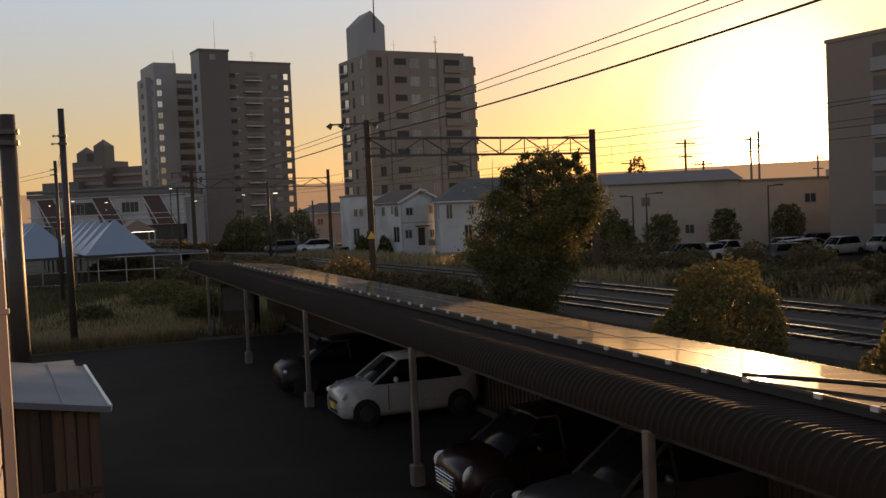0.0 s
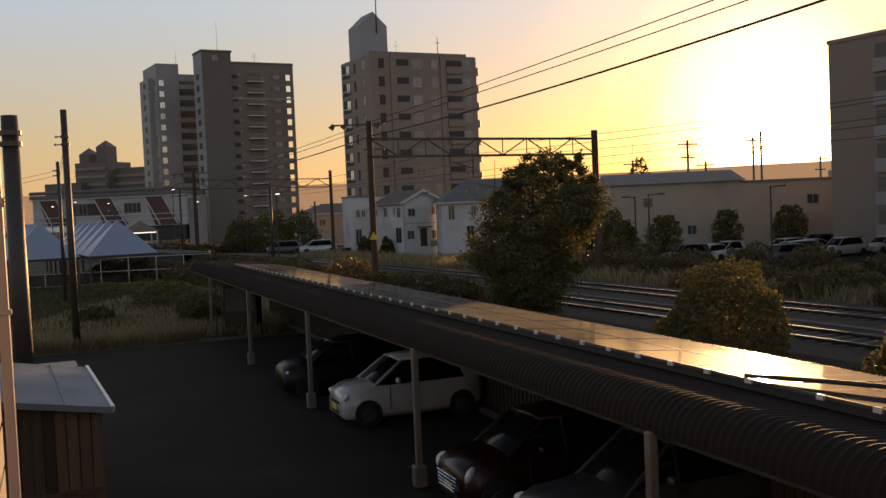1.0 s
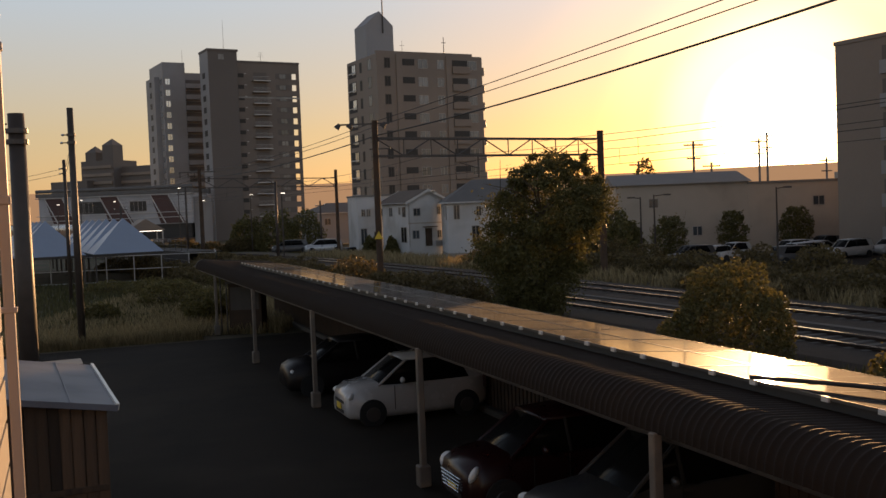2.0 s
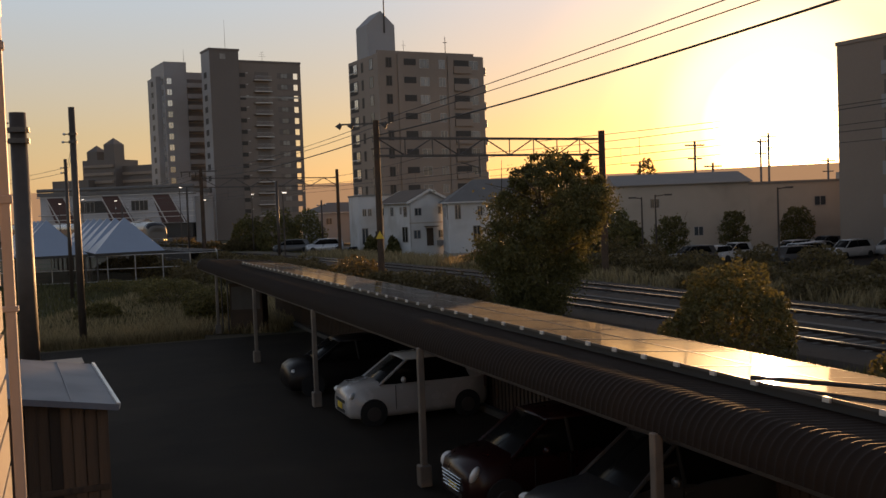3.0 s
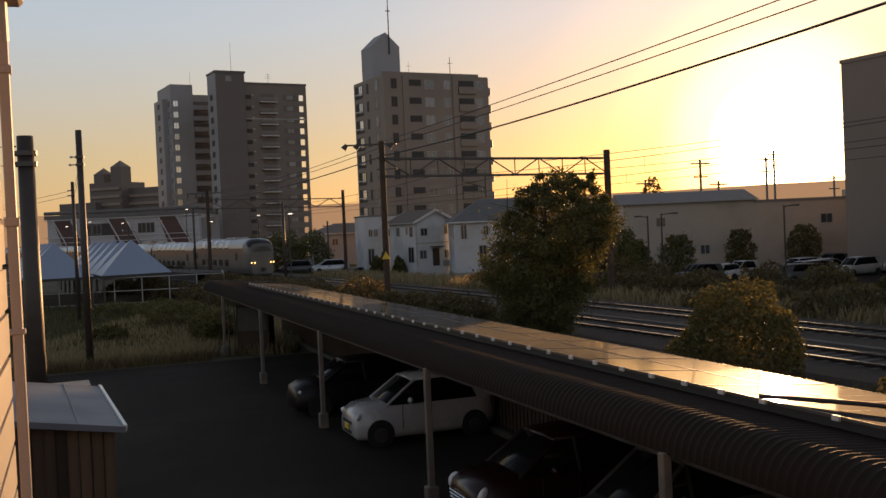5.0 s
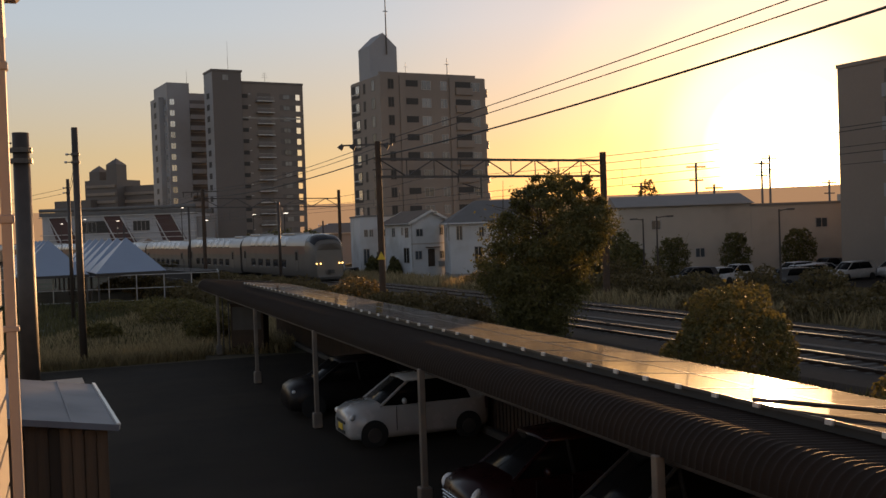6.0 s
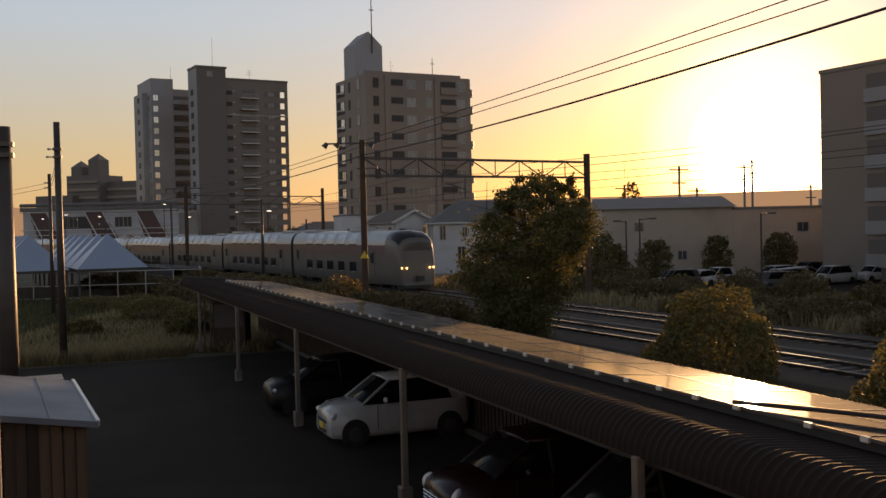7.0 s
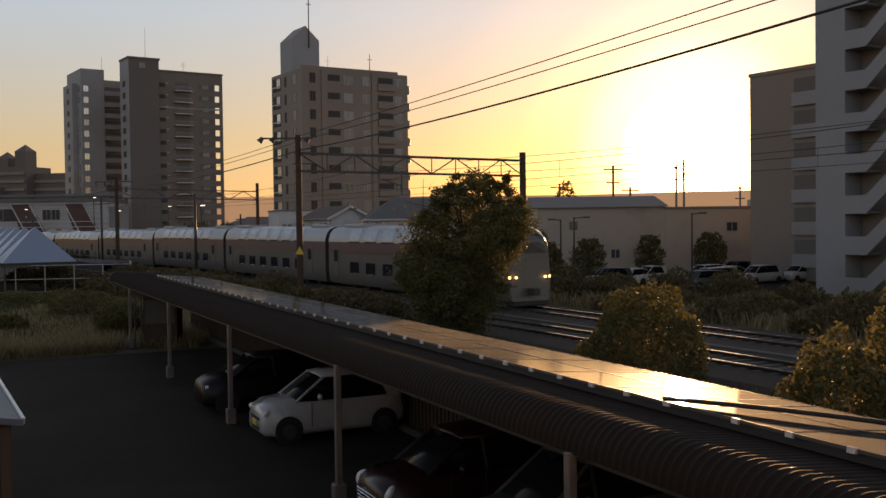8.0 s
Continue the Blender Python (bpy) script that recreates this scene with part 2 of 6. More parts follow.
M = {
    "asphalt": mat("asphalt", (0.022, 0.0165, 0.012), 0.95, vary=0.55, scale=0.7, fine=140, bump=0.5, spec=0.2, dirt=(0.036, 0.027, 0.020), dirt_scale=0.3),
    "soil": mat("soil_and_grass", (0.10, 0.08, 0.048), 0.95, vary=0.45, scale=0.35, fine=14, bump=0.8, dirt=(0.05, 0.065, 0.022), dirt_scale=0.12),
    "ballast": mat("track_ballast", (0.042, 0.029, 0.020), 0.95, vary=0.45, scale=0.8, fine=22, bump=1.0),
    "rail": mat("rail_steel", (0.62, 0.58, 0.54), 0.2, 1.0, vary=0.15, scale=4, fine=40, bump=0.05),
    "rust": mat("rusty_rail_side", (0.05, 0.03, 0.02), 0.8, 0.3, vary=0.3),
    "sleeper": mat("concrete_sleeper", (0.11, 0.10, 0.09), 0.9, vary=0.2),
    "concrete": mat("concrete", (0.34, 0.33, 0.31), 0.85, vary=0.18, scale=1.2, fine=50, dirt=(0.2, 0.19, 0.17)),
    "platform_side": mat("platform_concrete", (0.075, 0.068, 0.06), 0.9, vary=0.25, scale=0.5, fine=20),
    "tile_brown": mat("brown_tile_cladding", (0.27, 0.215, 0.175), 0.6, vary=0.10, scale=0.12, fine=3.0, bump=0.1, dirt=(0.22, 0.18, 0.15), dirt_scale=0.08),
    "tile_grey": mat("grey_tile_cladding", (0.32, 0.315, 0.32), 0.6, vary=0.10, scale=0.1, fine=3.0, bump=0.1, dirt=(0.27, 0.25, 0.23), dirt_scale=0.07),
    "tile_umber": mat("umber_tile_cladding", (0.21, 0.172, 0.145), 0.6, vary=0.12, scale=0.1, fine=3.0, bump=0.1, dirt=(0.17, 0.14, 0.12), dirt_scale=0.09),
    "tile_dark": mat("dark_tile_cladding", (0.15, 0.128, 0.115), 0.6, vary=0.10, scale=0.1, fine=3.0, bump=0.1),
    "white_wall": mat("white_siding", (0.60, 0.60, 0.60), 0.75, vary=0.08, scale=0.5, fine=20, bump=0.08, dirt=(0.47, 0.46, 0.44), dirt_scale=0.3),
    "cream_wall": mat("cream_siding", (0.44, 0.39, 0.33), 0.75, vary=0.06, scale=0.6, fine=24, bump=0.1, dirt=(0.36, 0.32, 0.27), dirt_scale=0.3),
    "roof_grey": mat("grey_roof", (0.22, 0.21, 0.20), 0.9, 0.0, vary=0.12, scale=0.6, fine=14),
    "roof_slate": mat("slate_roof", (0.16, 0.155, 0.15), 0.85, vary=0.15, scale=0.8, fine=16),
    "roof_tile": mat("brown_roof_tile", (0.15, 0.115, 0.09), 0.8, vary=0.2, scale=0.8, fine=10, bump=0.3),
    "glass": mat("window_glass", (0.05, 0.06, 0.07), 0.08, vary=0.2, scale=0.2, fine=1.0, bump=0.0, spec=0.9, rand=0.5, rvar=0.03),
    "pane_pale": mat("curtained_window_glass", (0.20, 0.20, 0.20), 0.15, vary=0.25, scale=0.3, fine=2.0, bump=0.0, spec=0.8, rand=0.45, rvar=0.03),
    # pale metallic base stands in for bright sky mirrored in the panes
    "pane_sky": mat("coated_window_glass", (0.62, 0.64, 0.66), 0.12, 0.75, vary=0.15, scale=0.3, fine=2.0, bump=0.0, spec=0.9, rand=0.35, rvar=0.03),
    "frame": mat("window_frame_aluminium", (0.38, 0.36, 0.34), 0.4, 0.5, vary=0.08),
    "frame_dark": mat("bronze_window_frame", (0.13, 0.115, 0.10), 0.5, 0.4, vary=0.1),
    "rail_white": mat("white_balcony_rail", (0.62, 0.60, 0.57), 0.6, vary=0.06),
    "mast": mat("rusty_mast_paint", (0.075, 0.05, 0.036), 0.75, 0.0, vary=0.35, scale=3, fine=40, dirt=(0.11, 0.06, 0.035), dirt_scale=1.2, spec=0.25),
    # near-black: painted shade of openings, also dark panes and eave beams
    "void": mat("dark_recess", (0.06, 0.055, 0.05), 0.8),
    "pole_dark": mat("dark_pole_paint", (0.065, 0.05, 0.042), 0.5, 0.1, vary=0.3, scale=4, fine=50),
    "pole_conc": mat("concrete_pole", (0.15, 0.13, 0.115), 0.5, vary=0.18, scale=2, fine=60),
    "steel": mat("galvanised_steel", (0.42, 0.42, 0.42), 0.45, 0.7, vary=0.15, scale=5, fine=60),
    "steel_dark": mat("dark_steel", (0.10, 0.09, 0.085), 0.5, 0.6, vary=0.25, scale=4, fine=40),
    "wire": mat("cable_black", (0.03, 0.03, 0.03), 0.6, vary=0.1, bump=0),
    "roof_sheet": mat("brown_roof_sheet", (0.024, 0.015, 0.010), 0.8, 0.0, vary=0.25, scale=1.0, fine=40, bump=0.06, spec=0.2, dirt=(0.024, 0.016, 0.012), dirt_scale=0.7),
    "panel": panel_mat(),
    "panel_frame": mat("panel_frame_aluminium", (0.10, 0.10, 0.10), 0.4, 0.6, vary=0.1),
    "clip": mat("panel_clip", (0.72, 0.72, 0.72), 0.35, 0.6, vary=0.06),
    "post": mat("painted_post", (0.17, 0.145, 0.125), 0.55, 0.2, vary=0.12, scale=2, fine=40, dirt=(0.28, 0.22, 0.17), dirt_scale=1.5),
    "blue_metal": mat("grey_blue_sheet_roof", (0.125, 0.14, 0.18), 0.5, 0.1, vary=0.08, scale=0.8, fine=30, bump=0.03, dirt=(0.10, 0.11, 0.14), dirt_scale=0.8),
    "canvas_blue": mat("blue_canopy_sheet", (0.29, 0.36, 0.47), 0.6, vary=0.07, scale=0.3, fine=8, bump=0.05),
    # lighter copy of the canopy sheet, for the face turned to bright sky
    "canvas_lit": mat("pale_canopy_sheet", (0.68, 0.69, 0.72), 0.6, vary=0.06, scale=0.3, fine=8, bump=0.05),
    "wood": mat("weathered_planks", (0.075, 0.046, 0.028), 0.8, vary=0.35, scale=2, fine=30, bump=0.5, rand=0.65, stretch=(6, 6, 0.6), dirt=(0.03, 0.02, 0.015), dirt_scale=1.2),
    "wood_dark": mat("dark_boards", (0.07, 0.045, 0.03), 0.85, vary=0.3, scale=2, fine=30, bump=0.3),
    "pipe": mat("pinkish_drainpipe", (0.40, 0.32, 0.29), 0.45, vary=0.06, scale=3, fine=50, bump=0.03),
    "red_wall": mat("dark_red_cladding", (0.10, 0.05, 0.045), 0.6, vary=0.15),
    "bark": mat("bark", (0.10, 0.075, 0.05), 0.9, vary=0.35, scale=6, fine=50, bump=0.8),
    "leaf": leaf_mat("tree_leaves", (0.075, 0.072, 0.022), (0.19, 0.165, 0.055), 0.42),
    "vine": leaf_mat("vine_leaves", (0.085, 0.075, 0.022), (0.21, 0.175, 0.06), 0.42),
    "scrub": leaf_mat("scrub_leaves", (0.085, 0.066, 0.026), (0.20, 0.15, 0.065), 0.45),
    "grass_dry": leaf_mat("dry_grass", (0.18, 0.14, 0.07), (0.42, 0.33, 0.18), 0.5),
    "grass_green": leaf_mat("green_weeds", (0.05, 0.052, 0.018), (0.13, 0.12, 0.05), 0.5),
    "car_white": mat("white_car_paint", (0.46, 0.45, 0.44), 0.25, vary=0.03, bump=0, coat=0.6),
    "car_silver": mat("silver_car_paint", (0.42, 0.43, 0.45), 0.3, 0.4, vary=0.04, bump=0, coat=0.6),
    "car_black": mat("black_car_paint", (0.010, 0.008, 0.008), 0.35, vary=0.1, bump=0, coat=0.0, spec=0.25),
    "car_red": mat("dark_red_car_paint", (0.022, 0.005, 0.005), 0.3, vary=0.1, bump=0, coat=0.15, spec=0.3),
    "car_grey": mat("grey_car_paint", (0.075, 0.073, 0.074), 0.35, 0.3, vary=0.05, bump=0, coat=0.2),
    "car_glass": mat("car_glass", (0.010, 0.010, 0.010), 0.16, vary=0.1, bump=0, spec=0.06, rvar=0.03),
    "tyre": mat("tyre_rubber", (0.02, 0.02, 0.02), 0.85, vary=0.2),
    "chrome": mat("chrome", (0.75, 0.75, 0.75), 0.12, 1.0, vary=0.03, bump=0),
    "lens": mat("headlamp_lens", (0.72, 0.73, 0.73), 0.08, vary=0.05, bump=0, spec=0.9),
    "station_wall": mat("pale_station_cladding", (0.46, 0.46, 0.48), 0.7, vary=0.08, scale=0.3, fine=6, bump=0.05, dirt=(0.36, 0.36, 0.37), dirt_scale=0.2),
    "yellow": mat("yellow_plate", (0.75, 0.52, 0.05), 0.5, vary=0.05),
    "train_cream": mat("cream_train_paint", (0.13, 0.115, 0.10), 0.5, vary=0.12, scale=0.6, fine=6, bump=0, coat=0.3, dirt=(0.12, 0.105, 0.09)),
    "train_red": mat("maroon_train_paint", (0.12, 0.06, 0.055), 0.35, vary=0.08, scale=0.6, fine=6, bump=0, coat=0.3),
    "train_roof": mat("silver_train_roof", (0.33, 0.335, 0.35), 0.34, 0.4, vary=0.06, scale=0.8, fine=8, bump=0),
    # grey-pale base paints in the sky mirrored by the upper deck
    "train_upper": mat("tinted_upper_deck_glass", (0.34, 0.35, 0.38), 0.2, 0.4, vary=0.2, bump=0, rvar=0.04),
    "train_under": mat("underframe_grey", (0.06, 0.056, 0.052), 0.8, vary=0.25),
    "train_glass": mat("train_window_glass", (0.022, 0.024, 0.028), 0.1, vary=0.2, bump=0, spec=0.4, rvar=0.03),
    "headlight": glow_mat("headlight_glow", (1.0, 0.62, 0.2), 4.0),
    "lamp_glow": glow_mat("station_lamp_glow", (1.0, 0.93, 0.8), 2.0),
    "haze": None,
}


# ---- mesh helpers ----
def part(name, bm, material, parent=None, label="", smooth_faces=False):
    me = bpy.data.meshes.new(name)
    bmesh.ops.recalc_face_normals(bm, faces=bm.faces)
    bm.to_mesh(me)
    bm.free()
    for f in me.polygons:
        f.use_smooth = smooth_faces
    me.materials.append(M[material])
    ob = new(name, me)
    if parent is not None:
        ob.parent = parent
    if label:
        tagged(ob, label)
    return ob


def twin(ob, m, parent=None):
    """Another object on the same mesh."""
    o = new(ob.name.split(".")[0], ob.data)
    o.matrix_basis = m
    o.parent = parent if parent is not None else ob.parent
    if "label" in ob:
        tagged(o, ob["label"])
    return o


def thing(name, label, category, m=None, group="", kind=""):
    ob = new(name)
    ob.empty_display_size = 0.2
    ob.matrix_basis = m if m is not None else Matrix()
    return tagged(ob, label, category, group, kind)


def box(bm, x0, x1, y0, y1, z0, z1, m=None):
    vs = [bm.verts.new((x, y, z)) for z in (z0, z1) for y in (y0, y1) for x in (x0, x1)]
    if m is not None:
        for v in vs:
            v.co = m @ v.co
    for f in ((0, 2, 3, 1), (4, 5, 7, 6), (0, 1, 5, 4), (2, 6, 7, 3), (0, 4, 6, 2), (1, 3, 7, 5)):
        bm.faces.new([vs[i] for i in f])
    return bm


def bevelled(bm, w=0.01, seg=1):
    bmesh.ops.bevel(bm, geom=bm.edges[:], offset=w, segments=seg, affect="EDGES", profile=0.5)
    return bm


def nb():
    return bmesh.new()


def rod(bm, a, b, r, r2=None, seg=8, caps=True):
    a, b = Vector(a), Vector(b)
    r2 = r if r2 is None else r2
    q = (b - a).to_track_quat("Z", "Y").to_matrix()
    rings = []
    for p, rad in ((a, r), (b, r2)):
        rings.append([bm.verts.new(p + q @ Vector((rad * math.cos(6.28318 * i / seg), rad * math.sin(6.28318 * i / seg), 0))) for i in range(seg)])
    for i in range(seg):
        bm.faces.new((rings[0][i], rings[0][(i + 1) % seg], rings[1][(i + 1) % seg], rings[1][i]))
    if caps:
        bm.faces.new(rings[0][::-1])
        bm.faces.new(rings[1])
    return bm


def cable(name, pts, r, material, parent=None, label=""):
    cu = bpy.data.curves.new(name, "CURVE")
    cu.dimensions, cu.bevel_depth, cu.bevel_resolution = "3D", r, 1
    sp = cu.splines.new("POLY")
    sp.points.add(len(pts) - 1)
    for p, q in zip(sp.points, pts):
        p.co = (*q, 1)
    cu.materials.append(M[material])
    ob = new(name, cu)
    if parent is not None:
        ob.parent = parent
    if label:
        tagged(ob, label)
    return ob


def sagged(a, b, sag, n=14):
    a, b = Vector(a), Vector(b)
    return [a.lerp(b, i / n) - Vector((0, 0, 4 * sag * (i / n) * (1 - i / n))) for i in range(n + 1)]


def quads(name, co, material, parent=None):
    """A mesh of loose four-cornered leaves from an n x 4 x 3 array."""
    n = len(co)
    me = bpy.data.meshes.new(name)
    me.from_pydata(co.reshape(-1, 3).tolist(), [], np.arange(n * 4).reshape(n, 4).tolist())
    me.materials.append(M[material])
    ob = new(name, me)
    if parent is not None:
        ob.parent = parent
    return ob


def leaves(rng, centres, size, flat=0.0):
    """Four-cornered leaves turned at random about the given centres."""
    n = len(centres)
    a = rng.normal(size=(n, 3))
    a[:, 2] *= 1 - flat
    a /= np.linalg.norm(a, axis=1, keepdims=True)
    b = np.cross(a, rng.normal(size=(n, 3)))
    b /= np.linalg.norm(b, axis=1, keepdims=True)
    s = size * rng.uniform(0.6, 1.4, (n, 1))
    return np.stack([centres - a * s, centres - b * s * 0.55, centres + a * s, centres + b * s * 0.55], 1)


# ---- the ground ----
def build_ground():
    xs = np.unique(np.r_[np.linspace(-3500, -150, 14), np.linspace(-150, 150, 121), np.linspace(150, 3500, 14)])
    ys = np.unique(np.r_[np.linspace(-800, -20, 8), np.linspace(-20, 240, 105), np.linspace(240, 4600, 18)])
    bm = nb()
    grid = [[bm.verts.new((x, y, ground_z(x, y) - 0.03)) for x in xs] for y in ys]
    for j in range(len(ys) - 1):
        for i in range(len(xs) - 1):
            bm.faces.new((grid[j][i], grid[j][i + 1], grid[j + 1][i + 1], grid[j + 1][i]))
    tagged(part("ground", bm, "soil", smooth_faces=True), "brown soil with sparse dry grass", "ground", kind="structure")
    # asphalt yard under and before the carport
    bm = nb()
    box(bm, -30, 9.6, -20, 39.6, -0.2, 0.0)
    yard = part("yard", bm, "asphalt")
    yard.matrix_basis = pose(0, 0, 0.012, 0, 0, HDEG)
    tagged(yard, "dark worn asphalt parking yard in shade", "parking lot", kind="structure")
    # far car park across the line
    bm = nb()
    box(bm, 43, 110, 10, 78, -0.2, 0.0)
    lot = part("car_park", bm, "asphalt")
    lot.matrix_basis = pose(0, 0, -0.86, 0, 0, HDEG)
    tagged(lot, "asphalt car park beyond the railway", "parking lot", kind="structure")


def ribbon(bm, profile, s0, s1, step=4.0):
    """Sweeps a cross-section (w, z) along the track."""
    n = max(2, int((s1 - s0) / step))
    rows = []
    for i in range(n + 1):
        s = s0 + (s1 - s0) * i / n
        rows.append([bm.verts.new(track(s, w)[0] + Vector((0, 0, z - grade(s)))) for w, z in profile])
    for a, b in zip(rows, rows[1:]):
        for k in range(len(profile) - 1):
            bm.faces.new((a[k], a[k + 1], b[k + 1], b[k]))
    return bm


TRACKS = (0.0, -4.72)
GAUGE = 1.435


def build_platform():
    bm = ribbon(nb(), [(-9.6, -0.2), (-9.6, 1.72), (-6.5, 1.72), (-6.5, -0.2)], 93, 200)
    tagged(part("platform", bm, "platform_side"), "dark concrete station platform beside the tracks", "platform", kind="structure")
    bm = ribbon(nb(), [(-9.6, 1.724), (-9.42, 1.724)], 93, 200)
    tagged(part("platform_edge", bm, "concrete"), "pale edge strip of the station platform", "platform edge", kind="structure")
    f = thing("platform_fence", "dark railing along the station platform", "fence")
    bm = nb()
    rod(bm, (0, 0, 0), (0, 0, 1.1), 0.03, seg=6)
    post, pts = None, []
    for i in range(40):
        p, h = track(95 + 2.4 * i, -9.2)
        p.z = 1.70 - grade(95 + 2.4 * i)
        pts.append(p + Vector((0, 0, 1.08)))
        if post is None:
            post = part("fence_post", bm, "steel_dark", f)
            post.matrix_basis = Matrix.Translation(p)
        else:
            twin(post, Matrix.Translation(p))
    cable("fence_rail", pts, 0.03, "steel_dark", f)
    cable("fence_rail", [p - Vector((0, 0, 0.5)) for p in pts], 0.025, "steel_dark", f)


def build_tracks():
    bm = ribbon(nb(), [(-8.2, 0.30), (-7.3, 0.575), (2.4, 0.575), (3.4, 0.30)], -30, 330)
    tagged(part("ballast", bm, "ballast"), "grey-brown stone ballast of the railway", "track bed", kind="structure")
    for w in TRACKS:
        t = thing("railway_track", "steel rails on concrete sleepers in ballast", "railway track", kind="structure")
        for e in (-GAUGE / 2, GAUGE / 2):
            c = w + e
            bm = ribbon(nb(), [(c - 0.034, 0.665), (c - 0.034, 0.70), (c + 0.034, 0.70), (c + 0.034, 0.665)], -30, 330, 3)
            part("rail", bm, "rail", t, "polished steel rail head")
            bm = ribbon(nb(), [(c - 0.065, 0.53), (c - 0.012, 0.56), (c - 0.012, 0.664), (c + 0.012, 0.664), (c + 0.012, 0.56), (c + 0.065, 0.53)], -30, 330, 3)
            part("rail_web", bm, "rust", t)
        bm = bevelled(box(nb(), -1.0, 1.0, -0.11, 0.11, 0.45, 0.60), 0.02)
        first = part("sleeper", bm, "sleeper", t)
        p, h = track(8.0, w)
        first.matrix_basis = Matrix.Translation(p) @ pose(0, 0, 0, 0, 0, h)
        for i in range(1, 140):
            p, h = track(8.0 + 0.62 * i, w)
            twin(first, Matrix.Translation(p) @ pose(0, 0, 0, 0, 0, h))
    bm = ribbon(nb(), [(-2.75, 0.5), (-2.75, 0.62), (-2.4, 0.62), (-2.4, 0.5)], -30, 200)
    tagged(part("cable_trough", bm, "sleeper"), "concrete cable trough between the tracks", "cable trough", kind="structure")
    # low fence along the near side of the line, further up
    f = thing("trackside_fence", "dark low metal fence beside the tracks", "fence")
    bm = nb()
    rod(bm, (0, 0, 0), (0, 0, 1.15), 0.035, seg=6)
    post = None
    rail_pts = []
    for i in range(34):
        p, h = track(64 + 1.6 * i, -11.2)
        p.z = ground_z(p.x, p.y) - 0.05
        rail_pts.append(p.copy())
        if post is None:
            post = part("fence_post", bm, "steel_dark", f)
            post.matrix_basis = Matrix.Translation(p)
        else:
            twin(post, Matrix.Translation(p))
    for z in (0.35, 0.7, 1.1):
        cable("fence_rail", [p + Vector((0, 0, z)) for p in rail_pts], 0.03, "steel_dark", f)


# ---- carport ----
FRONT_V, FRONT_Z, SLOPE = 6.87, 2.90, math.tan(radians(5.0))
NEAR_U, FAR_U = 2.2, 47.5


def build_carport():
    car = thing("carport", "long dark carport with ribbed brown roof and solar panels", "carport", pose(0, 0, 0, 0, 0, HDEG))
    # local x is v, local y is u
    # ribbed roof sheet with a bull-nosed front
    prof = []
    SETBACK = 0.84
    roof_z = FRONT_Z - 0.14
    front = FRONT_V - SETBACK
    prof.append((9.25, roof_z - (9.25 - FRONT_V) * SLOPE))
    prof.append((front, roof_z + SETBACK * SLOPE))
    r = 0.36
    for k in range(1, 9):
        a = radians(85 * k / 8 + 5.0)
        prof.append((front - r * math.sin(a), roof_z + SETBACK * SLOPE - r * (1 - math.cos(a))))
    prof.append((prof[-1][0] - 0.004, prof[-1][1] - 0.03))
    pitch = 0.12
    n = int((FAR_U - NEAR_U) / pitch)
    bm = nb()
    rows = []
    for i in range(n):
        u0 = NEAR_U + i * pitch
        for du, h in ((0.0, 0.0), (0.062, 0.0), (0.074, 0.010), (0.098, 0.010), (0.110, 0.0)):
            row = []
            for k, (v, z) in enumerate(prof):
                k0, k1 = max(0, k - 1), min(len(prof) - 1, k + 1)
                t = Vector((prof[k1][0] - prof[k0][0], prof[k1][1] - prof[k0][1])).normalized()
                row.append(bm.verts.new((v + t.y * h, u0 + du, z - t.x * h)))
            rows.append(row)
    for a, b in zip(rows, rows[1:]):
        for k in range(len(prof) - 1):
            bm.faces.new((a[k], a[k + 1], b[k + 1], b[k]))
    part("roof_sheet", bm, "roof_sheet", car, "ribbed brown metal roof sheet with curved eave", True)
    # underside lining and edge beams
    bm = nb()
    zz = prof[-1][1]
    lo = [(front - 0.34, zz + 0.02), (front - 0.10, roof_z - 0.26), (9.2, roof_z - 0.36 - 0.1)]
    rws = [[bm.verts.new((v, u, z)) for v, z in lo] for u in (NEAR_U, FAR_U)]
    for k in range(2):
        bm.faces.new((rws[0][k], rws[0][k + 1], rws[1][k + 1], rws[1][k]))
    part("ceiling_lining", bm, "wood_dark", car)
    part("beam", bevelled(box(nb(), 5.80, 5.92, NEAR_U, FAR_U, 2.34, 2.50), 0.01), "steel_dark", car)
    part("beam", bevelled(box(nb(), 9.0, 9.12, NEAR_U, FAR_U, 2.16, 2.34), 0.01), "steel_dark", car)
    # end boards
    for u in (NEAR_U, FAR_U):
        bm = nb()
        pts = [(v, z + 0.045) for v, z in prof] + [(front - 0.1, roof_z - 0.26), (9.25, roof_z - 0.44)]
        a = [bm.verts.new((v, u - 0.03, z)) for v, z in pts]
        b = [bm.verts.new((v, u + 0.03, z)) for v, z in pts]
        bm.faces.new(a)
        bm.faces.new(b[::-1])
        for k in range(len(pts)):
            bm.faces.new((a[k], a[k - 1], b[k - 1], b[k]))
        part("end_board", bm, "steel_dark", car)
    # back wall of upright sheets
    bm = nb()
    n = int((FAR_U - NEAR_U) / 0.2)
    for i in range(n):
        u0 = NEAR_U + 0.2 * i
        box(bm, 9.30, 9.33, u0, u0 + 0.13, 0.05, 2.30)
        box(bm, 9.27, 9.30, u0 + 0.13, u0 + 0.2, 0.05, 2.30)
    part("back_wall", bm, "wood_dark", car, "dark upright sheet back wall")
    part("kerb", bevelled(box(nb(), 9.02, 9.2, NEAR_U + 0.2, FAR_U - 0.2, 0.0, 0.16), 0.02), "platform_side", car, "worn concrete kerb")
    # posts with concrete feet
    ppost = pfoot = None
